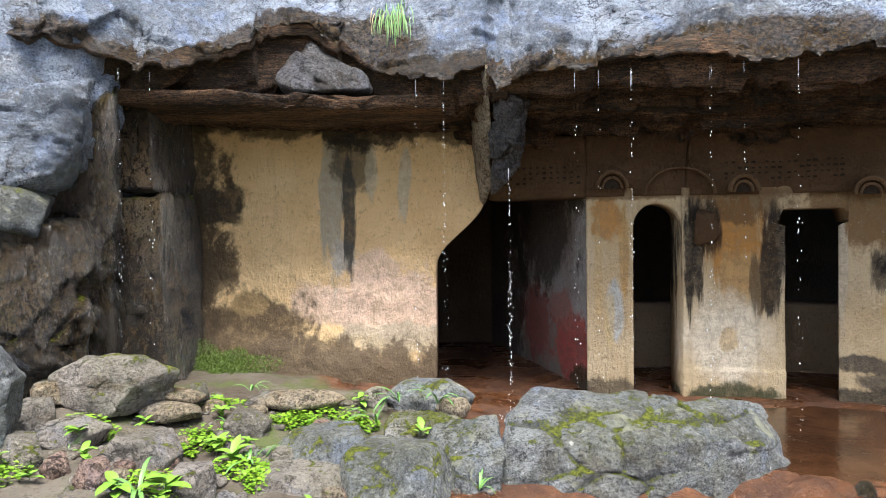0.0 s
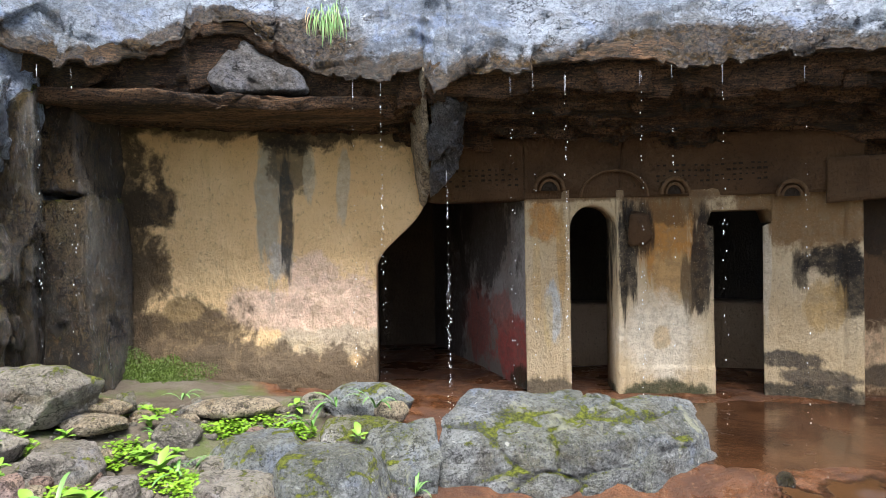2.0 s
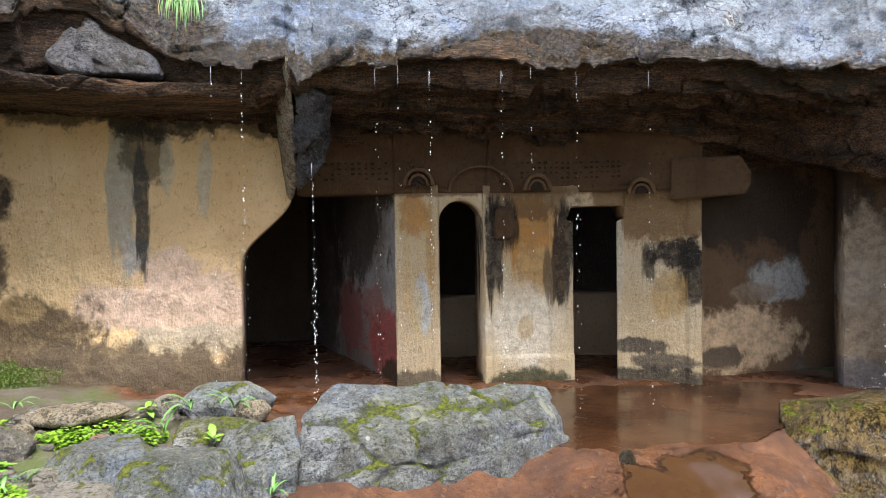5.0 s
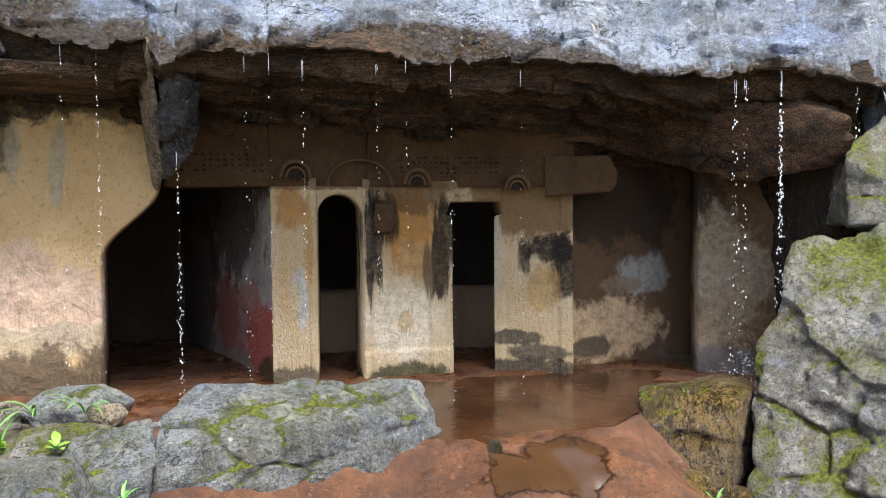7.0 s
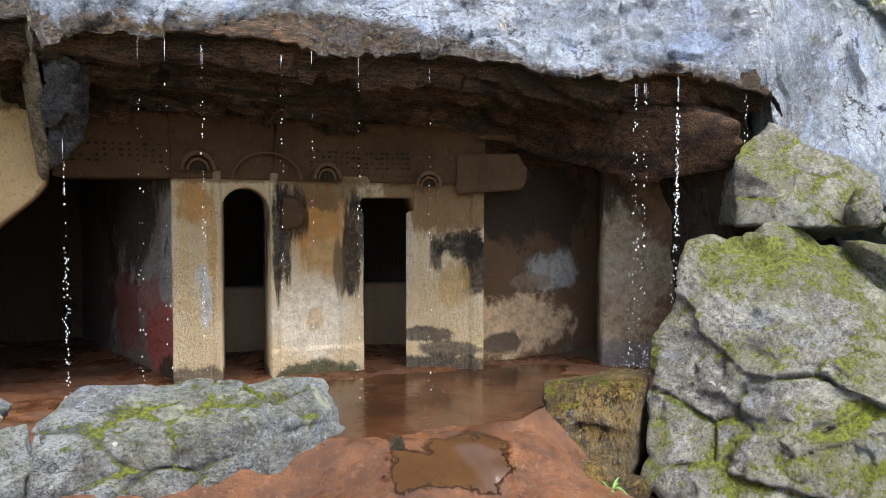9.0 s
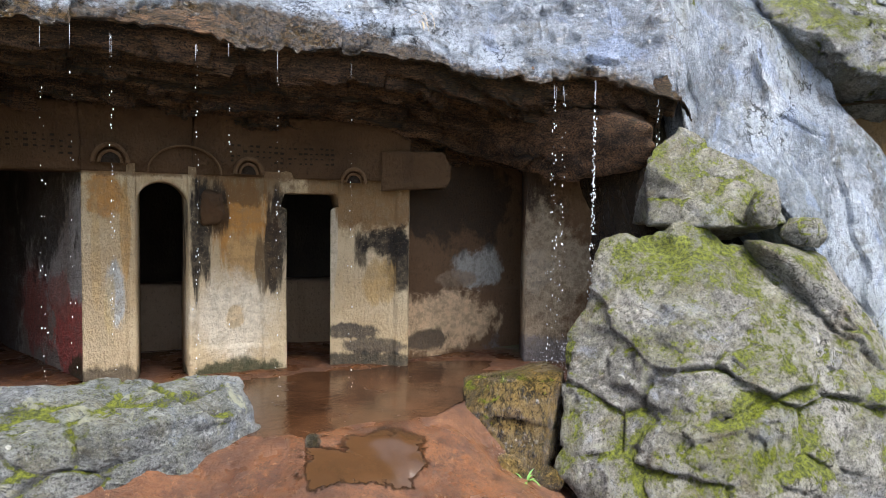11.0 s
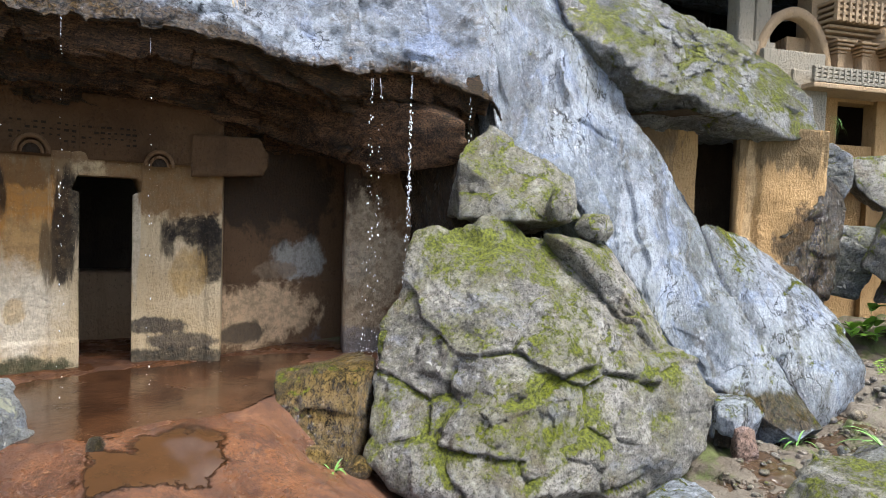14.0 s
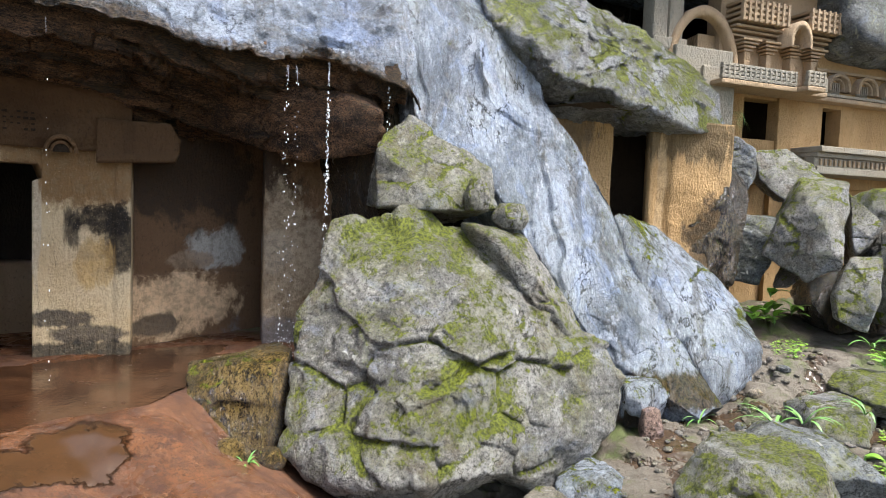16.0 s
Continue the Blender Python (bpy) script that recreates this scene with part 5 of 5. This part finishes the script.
for x in (0.25, 0.72, 1.25, 1.72):
    block("pilaster", x - 0.06, x + 0.06, -0.16, 0.02, 3.9, 4.45, FAR, temple, 0.02)
    for k in range(4):
        w = 0.09 + 0.035 * k
        block("capital_step", x - w, x + w, -0.18 - 0.03 * k, 0.02, 4.45 + 0.05 * k, 4.485 + 0.05 * k, FAR, temple, 0.008)
for k in range(3):
    block("moulding", -0.1, 2.0, -0.12 - 0.07 * k, 0.02, 4.68 + 0.06 * k, 4.72 + 0.06 * k, FAR, temple, 0.01)
for x0, x1, y0 in ((-0.1, 0.9, -0.36), (1.3, 2.1, -0.42)):
    for z in (4.88, 4.97, 5.06, 5.15):
        block("upper_rail", x0, x1, y0, 0.02, z, z + 0.05, FAR, temple, 0.01)
    n = int((x1 - x0) / 0.12)
    for i in range(n + 1):
        x = x0 + 0.03 + (x1 - x0 - 0.06) * i / n
        block("baluster", x - 0.025, x + 0.025, y0 - 0.02, y0 + 0.05, 4.86, 5.22, FAR, temple, 0.008)


def hoop(name, x, z, r, wide, deep, material, tall=1.0):
    pts = []
    for a in np.radians(np.linspace(-12, 192, 29)):
        e = np.array((math.cos(a), 0, math.sin(a) * tall))
        c = np.array((x, 0, z))
        pts.append([c + e * (r - wide), c + e * (r - wide) + (0, -deep, 0), c + e * r + (0, -deep, 0), c + e * r])
    return finish(grid(name, np.array(pts)), material, temple, soft=False)


for x in (2.42, 3.12, 3.78, 4.44):
    hoop("small_arch", x, 4.06, 0.27, 0.06, 0.14, FAR)
    hoop("small_arch", x, 4.06, 0.19, 0.03, 0.08, FAR)
    for k in range(6):
        block("arch_rib", x - 0.15 + 0.05 * k, x - 0.13 + 0.05 * k, -0.03, 0.02, 3.95, 4.18, FARGREY, temple, 0.004)
block("moulding", 1.9, 7, -0.08, 0.02, 4.33, 4.38, FAR, temple, 0.01)
hoop("small_arch", 1.1, 4.62, 0.24, 0.07, 0.45, FAR, 1.5)
hoop("great_arch", -0.62, 4.05, 0.70, 0.11, 0.16, FAR, 1.45)
for k in range(9):
    block("arch_rib", -0.55 + 0.02 * k, -0.05, 0.1 + 0.1 * k, 0.14 + 0.1 * k, 3.95, 4.7, FAR, temple, 0.008)
block("plinth", -1.25, -0.12, -0.25, 0.5, 3.0, 4.38, FARGREY, temple, 0.03, "grey squared stone block beside the arch")
block("plinth", -0.75, -0.1, -0.3, 0.5, 3.0, 4.1, FARGREY, temple, 0.03)
for x in (-1.15, -1.45):
    block("column", x - 0.14, x + 0.14, -0.1, 0.2, 4.38, 5.8, FARGREY, temple, 0.05)
block("column_base", -1.6, -0.95, -0.15, 0.3, 4.3, 4.5, FARGREY, temple, 0.04)
for z0, z1, y0 in ((2.86, 2.96, -0.62), (2.78, 2.86, -0.55), (2.62, 2.78, -0.5), (2.5, 2.62, -0.56)):
    block("ledge", 1.5, 7, y0, 0.05, z0, z1, FARGREY, temple, 0.015)
for i in range(46):
    block("ledge_slot", 1.6 + i * 0.11, 1.64 + i * 0.11, -0.53, -0.49, 2.65, 2.75, FAR, temple, 0.0)
block("lower_wall", 1.2, 7, 0.1, 0.4, 0.2, 2.5, YELLOW, temple, 0.0)
block("lower_wall", -3, 1.2, 0.2, 0.5, 0.2, 3.0, YELLOW, temple, 0.0)


def temple_local(points):
    m = temple.matrix_world
    return [tuple(m @ Vector(q)) for q in points]


rock("cliff_rock", temple_local([(1.9, -0.7, 5.2), (2.2, -0.75, 4.65), (4, -0.7, 4.5), (8, -0.6, 4.5), (8, -0.9, 6.5), (2.1, -0.6, 6.5), (2.0, 1, 4.6), (8, 1, 4.5), (8, 2, 9), (2, 2, 9), (2.1, -0.3, 8)]), BOULDER, 6, 0.05, cell=1.2, seed=81, kind="structure", label="weathered grey natural rock above the temple front", category="rock")
rock("cliff_rock", temple_local([(-4, -0.6, 5.9), (2.1, -0.5, 5.5), (2.2, 2, 5.6), (-4, 3, 6.0), (-4, -0.4, 12), (9, 0.5, 12), (9, 3, 12), (9, 3, 7), (-4, 3, 12), (9, 0.2, 7)]), CLIFF, 6, 0.04, seed=82, kind="structure", label="rock roof over the temple front", category="rock")
for a, b in (((-8, 3.2), (12, 3.2)),):
    q = temple_local([(a[0], a[1], 0), (b[0], b[1], 0)])
    wall_sheet("cliff_rear", q[0][:2], q[1][:2], -1, 16, DARKROCK, 0.2, step=0.25, kind="structure", label="dark rock at the back of the temple cave", category="cliff")
q = temple_local([(7, 3.2, 0), (9, -6, 0)])
wall_sheet("cliff_rear", q[0][:2], q[1][:2], -1, 14, CLIFF, 0.3, step=0.2, kind="structure", label="grey rock cliff past the temple cave", category="cliff")


# ---- plants ----
def leaf_material(name, a, b):
    m = Nodes(name)
    n = m.noise(9, 3, 0.6)
    info = m.tree.nodes.new("ShaderNodeNewGeometry").outputs["Random Per Island"]
    c = m.mix(m.math("ADD", m.math("MULTIPLY", n, 0.5), m.math("MULTIPLY", info, 0.5)), a, b)
    m.bsdf.inputs["Subsurface Weight"].default_value = 0.0
    return m.done(c, 0.45, n, 0.2, 0.005, 0.5)


LEAF = leaf_material("fresh green leaf", (0.09, 0.23, 0.025), (0.24, 0.43, 0.05))
GRASS = leaf_material("pale green blade", (0.07, 0.20, 0.05), (0.18, 0.36, 0.08))
COVER = leaf_material("small green leaves", (0.08, 0.21, 0.012), (0.25, 0.42, 0.028))
WALLMOSS = leaf_material("dark green moss leaves", (0.035, 0.07, 0.006), (0.13, 0.20, 0.02))
DRY = leaf_material("dry straw", (0.35, 0.26, 0.12), (0.5, 0.38, 0.2))


def blade(base, way, length, wide, droop, n=6, fold=0.25):
    """A tapered leaf that bends over. Gives points and faces."""
    way = Vector(way).normalized()
    side = way.cross(Vector((0, 0, 1)))
    side = side.normalized() if side.length > 1e-3 else Vector((1, 0, 0))
    v, f = [], []
    p = Vector(base)
    d = way.copy()
    for i in range(n + 1):
        t = i / n
        w = wide * math.sin(math.pi * min(1, 0.12 + t * 0.88)) ** 0.8
        lift = d.cross(side) * (-fold * w)
        v += [p - side * w + lift, p, p + side * w + lift]
        p = p + d * (length / n)
        d = (d + Vector((0, 0, -droop / n))).normalized()
    for i in range(n):
        a = 3 * i
        f += [(a, a + 1, a + 4, a + 3), (a + 1, a + 2, a + 5, a + 4)]
    return [tuple(q) for q in v], f


def plant(x, y, z, kind, seed, size, label):
    r = random.Random(seed)
    top = tagged(new("grass_tuft" if kind == "grass" else "weed"), label, "grass" if kind == "grass" else "plant", "weeds on the rubble")
    top.location = (x, y, z)
    for i in range(r.randint(6, 9)):
        a = r.uniform(0, 6.28)
        if kind == "grass":
            v, f = blade((0.01 * math.cos(a), 0.01 * math.sin(a), 0), (math.cos(a), math.sin(a), r.uniform(0.9, 2.2)), size * r.uniform(0.7, 1.3), size * 0.045, r.uniform(1.2, 2.6), 8)
        else:
            v, f = blade((0, 0, size * r.uniform(0.0, 0.5)), (math.cos(a), math.sin(a), r.uniform(0.2, 1.0)), size * r.uniform(0.6, 1.1), size * 0.20, r.uniform(0.4, 1.2), 6)
        finish(mesh("leaf" if kind != "grass" else "blade", v, f), GRASS if kind == "grass" else LEAF, top)
    if kind != "grass":
        v, f = blade((0, 0, -0.02), (0.05, 0.02, 1), size * 0.6, 0.006, 0, 3)
        finish(mesh("stem", v, f), GRASS, top)


plant(0.22, 5.42, 0.34, "grass", 1, 0.30, "long-bladed green grass tuft between stones")
plant(0.55, 5.35, 0.34, "grass", 2, 0.26, "drooping green grass tuft on a mossy stone")
plant(0.05, 5.2, 0.24, "grass", 3, 0.24, "green grass tuft between stones")
plant(0.44, 4.84, 0.22, "weed", 4, 0.13, "small broad-leaved green weed between boulders")
plant(0.85, 4.35, 0.02, "grass", 5, 0.14, "small grass tuft at a boulder's foot")
plant(-1.15, 3.72, 0.22, "grass", 6, 0.30, "lush green grass clump on rubble")
plant(-1.02, 3.8, 0.22, "weed", 7, 0.19, "broad-leaved green weed on rubble")
plant(-1.28, 3.72, 0.24, "weed", 8, 0.17, "broad-leaved green weed beside grass")
plant(-0.85, 4.45, 0.18, "weed", 9, 0.15, "leafy green weed beside a stone")
plant(-0.72, 4.4, 0.16, "grass", 10, 0.24, "green grass clump beside a stone")
plant(-1.0, 4.6, 0.22, "weed", 11, 0.13, "leafy green weed among stones")
plant(-1.8, 4.25, 0.42, "weed", 12, 0.10, "small green weed on rubble")
plant(-1.65, 4.05, 0.32, "weed", 13, 0.12, "small green weed near a pink stone")
plant(-2.05, 3.8, 0.4, "weed", 14, 0.13, "small green weed by an angular stone")
plant(-1.05, 5.5, 0.42, "grass", 15, 0.2, "thin grass tuft under a flat stone")
plant(-1.55, 4.65, 0.38, "weed", 16, 0.09, "small weed among stones")
plant(8.25, 0.35, -0.22, "grass", 17, 0.34, "arching green grass tuft on a rock")
plant(8.45, 0.15, -0.18, "grass", 18, 0.34, "arching green grass tuft on a mossy rock")
plant(8.0, -0.35, -0.3, "weed", 19, 0.2, "leafy green weed between rocks")
plant(9.1, -0.3, -0.15, "grass", 20, 0.25, "green grass tuft on wet ground")
plant(8.85, 1.15, -0.5, "grass", 21, 0.2, "green grass at the slab's foot")
plant(10.4, -0.4, 0.1, "weed", 22, 0.22, "green weed on wet ground")
plant(11.1, -0.25, 0.2, "grass", 23, 0.3, "green grass tuft below boulders")
for i, (x, y, z) in enumerate(((11.75, 1.05, 0.35), (11.95, 0.95, 0.4), (11.85, 1.0, 0.6), (12.1, 0.75, 0.35), (11.65, 0.9, 0.25), (11.5, 1.15, 0.3))):
    plant(x, y, z, "weed", 30 + i, 0.26, "dark green leafy weed under the boulders")
rq = random.Random(77)
for i in range(34):
    x, y = (rq.uniform(-2.3, 0.3), rq.uniform(3.6, 5.5)) if i < 24 else (rq.uniform(7.8, 10.8), rq.uniform(-0.8, 0.6))
    plant(x, y, ground_at(x, y) + 0.03, "weed" if i % 3 else "grass", 200 + i, rq.uniform(0.07, 0.14), "small bright green weed among loose stones")
plant(5.05, 3.75, -0.5, "grass", 40, 0.2, "pale grass at the wet block's foot")


def leafy(name, label, spots, n, size, material, seed):
    """A mat of tiny leaves over round patches: (x, y, rx, ry) on the ground."""
    r = random.Random(seed)
    v, f = [], []
    for x, y, rx, ry in spots:
        for i in range(n):
            a, k = r.uniform(0, 6.28), math.sqrt(r.random())
            px, py = x + rx * k * math.cos(a), y + ry * k * math.sin(a)
            pz = ground_at(px, py) + r.uniform(0.0, 0.07)
            t, s = r.uniform(0, 6.28), size * r.uniform(0.6, 1.3)
            c, e = math.cos(t) * s, math.sin(t) * s
            o = len(v)
            u = r.uniform(-0.4, 0.4) * s
            v += [(px - c, py - e, pz), (px + e * 0.6, py - c * 0.6, pz + u), (px + c, py + e, pz + 0.3 * s), (px - e * 0.6, py + c * 0.6, pz - u)]
            f.append((o, o + 1, o + 2, o + 3))
    return finish(mesh(name, v, np.array(f)), material, label=label, category="plants", kind="stuff", soft=False)


leafy("ground_cover", "bright green creeping leaves on the rubble", [(-0.35, 5.25, 0.35, 0.12), (-0.1, 5.15, 0.2, 0.1), (-0.6, 5.15, 0.2, 0.1), (-1.15, 4.75, 0.2, 0.12), (-0.75, 4.35, 0.2, 0.15), (-1.1, 3.95, 0.2, 0.2), (-2.0, 3.85, 0.15, 0.2), (-1.3, 5.4, 0.25, 0.08), (-0.55, 4.2, 0.15, 0.12), (-1.9, 4.6, 0.2, 0.1), (-1.3, 4.55, 0.15, 0.1)], 420, 0.018, COVER, 3)
leafy("ground_cover", "green creeping leaves on wet ground", [(10.2, -0.6, 0.4, 0.2), (9.0, -0.6, 0.3, 0.2), (11.4, -0.4, 0.5, 0.2), (8.3, -0.5, 0.2, 0.2), (10.9, 0.6, 0.5, 0.2)], 220, 0.02, COVER, 4)


def wall_moss():
    r = random.Random(9)
    v, f = [], []
    for i in range(16000):
        a, k = r.uniform(0, 6.28), r.random() ** 0.7
        lump = 1 + 0.25 * math.sin(3 * a + 1) + 0.15 * math.sin(7 * a)
        x, z = -1.85 + 0.52 * k * lump * math.cos(a), 0.30 + 0.30 * k * lump * math.sin(a)
        if k > 0.55 and r.random() < (k - 0.5) * 1.6:
            continue
        y = 7.04 - 0.09 * r.random() * (1.1 - k) - 0.10 * float(smooth(z, 0.8, 0.1)) + 0.02
        s, t = r.uniform(0.004, 0.009), r.uniform(0, 6.28)
        c, e = math.cos(t) * s, math.sin(t) * s
        o = len(v)
        v += [(x - c, y, z - e), (x + e, y - s * 0.7, z - c), (x + c, y - s * 0.4, z + e), (x - e, y + s * 0.3, z + c)]
        f.append((o, o + 1, o + 2, o + 3))
    return finish(mesh("wall_moss", v, np.array(f)), WALLMOSS, label="green moss patch low on the tan wall", category="moss", kind="stuff", soft=False)


wall_moss()


def hanging_tuft(x, y, z, n, length, seed, label, material):
    r = random.Random(seed)
    top = tagged(new("hanging_grass"), label, "grass")
    top.location = (x, y, z)
    for i in range(n):
        v, f = blade((r.uniform(-0.12, 0.12), 0, r.uniform(-0.05, 0.1)), (r.uniform(-0.5, 0.5), -1, r.uniform(-0.1, 0.9)), length * r.uniform(0.5, 1.2), 0.004, r.uniform(3, 5), 9)
        finish(mesh("blade", v, f), material, top)


hanging_tuft(0.17, 6.05, 3.75, 60, 0.36, 3, "green grass hanging from the cliff edge", GRASS)
hanging_tuft(0.10, 6.1, 3.8, 10, 0.35, 4, "dry straw hanging from the cliff edge", DRY)
hanging_tuft(4.75, 5.0, 3.55, 5, 0.3, 5, "few dry stalks on the cliff face", DRY)
hanging_tuft(11.0, 1.45, 3.0, 14, 0.3, 6, "green grass hanging from the overhang", GRASS)


# ---- falling water ----
def water_drop_material():
    m = Nodes("falling water")
    # opaque white: the sky light drops would refract is put into the colour
    return m.done((0.9, 0.93, 0.97), 0.15, None, spec=0.6)


DROP = water_drop_material()
ways1, tri1 = ico(1)


def stream(x, y, z0, z1, n, wide, size, seed, label):
    r = random.Random(seed)
    v, f = [], []
    for i in range(n):
        t = r.random() ** 0.8
        s = size * r.uniform(0.5, 1.25)
        long = s * r.uniform(1.3, 2.4)
        spread = wide * (0.25 + 0.75 * t)
        c = np.array((x + r.gauss(0, 1) * spread, y + r.gauss(0, 1) * spread, z0 + (z1 - z0) * t))
        f.append(tri1 + len(v) * len(ways1))
        v.append(c + ways1 * (s, s, long))
    for i in range(2 if n > 30 else 1):
        h = (z0 - z1) * 0.05 * r.uniform(0.6, 1.4)
        c = np.array((x + r.gauss(0, 1) * wide * 0.3, y, z0 - h / 2 + 0.02))
        f.append(tri1 + len(v) * len(ways1))
        v.append(c + ways1 * (size * 0.25, size * 0.25, h / 2))
    return finish(mesh("falling_water", np.concatenate(v), np.concatenate(f)), DROP, label=label, category="water drops", kind="stuff")


stream(6.42, 4.33, 3.10, 0.2, 130, 0.022, 0.0065, 1, "main string of water drops falling from the lip")
stream(6.42, 4.33, 3.10, 1.6, 110, 0.012, 0.0055, 11, "denser top of the falling water string")
stream(6.03, 4.50, 3.02, 0.2, 60, 0.035, 0.006, 2, "loose string of water drops falling from the lip")
stream(6.12, 4.46, 3.02, 0.2, 40, 0.03, 0.006, 12, "loose string of water drops falling from the lip")
stream(6.88, 3.92, 2.90, 1.3, 50, 0.03, 0.006, 3, "loose string of water drops beside the boulder")
for i, (x, y, z, n) in enumerate(((2.23, 5.6, 3.13, 24), (2.85, 5.46, 3.11, 20), (3.49, 5.3, 3.12, 16), (4.15, 5.2, 3.1, 10), (1.75, 5.62, 3.12, 14), (0.61, 6.1, 3.27, 30), (0.35, 6.1, 3.2, 12), (1.22, 6.1, 2.35, 46), (-2.2, 5.6, 3.2, 14), (-2.0, 5.75, 3.2, 8), (1.95, 5.6, 3.15, 8), (3.1, 5.4, 3.15, 8))):
    stream(x, y, z, 0.1, n * 2, 0.016, 0.0045, 20 + i, "thin string of water drops falling from the lip")


def splash(x, y, z, wide, tall, n, seed, label):
    r = random.Random(seed)
    v, f = [], []
    for i in range(n):
        a, k = r.uniform(0, 6.28), r.random()
        c = np.array((x + wide * k * math.cos(a), y + wide * k * math.sin(a), z + tall * r.random() ** 2 * (1 - 0.7 * k)))
        f.append(tri1 + len(v) * len(ways1))
        v.append(c + ways1 * r.uniform(0.002, 0.006))
    return finish(mesh("water_splash", np.concatenate(v), np.concatenate(f)), DROP, label=label, category="water splash", kind="stuff")


splash(6.45, 4.75, 0.0, 0.35, 0.5, 420, 1, "fine splash of drops above the pool")
splash(6.35, 4.3, 0.05, 0.25, 0.3, 160, 2, "splash of drops on the wet block")
splash(1.22, 6.1, 0.0, 0.12, 0.1, 60, 3, "small splash of drops on the mud")
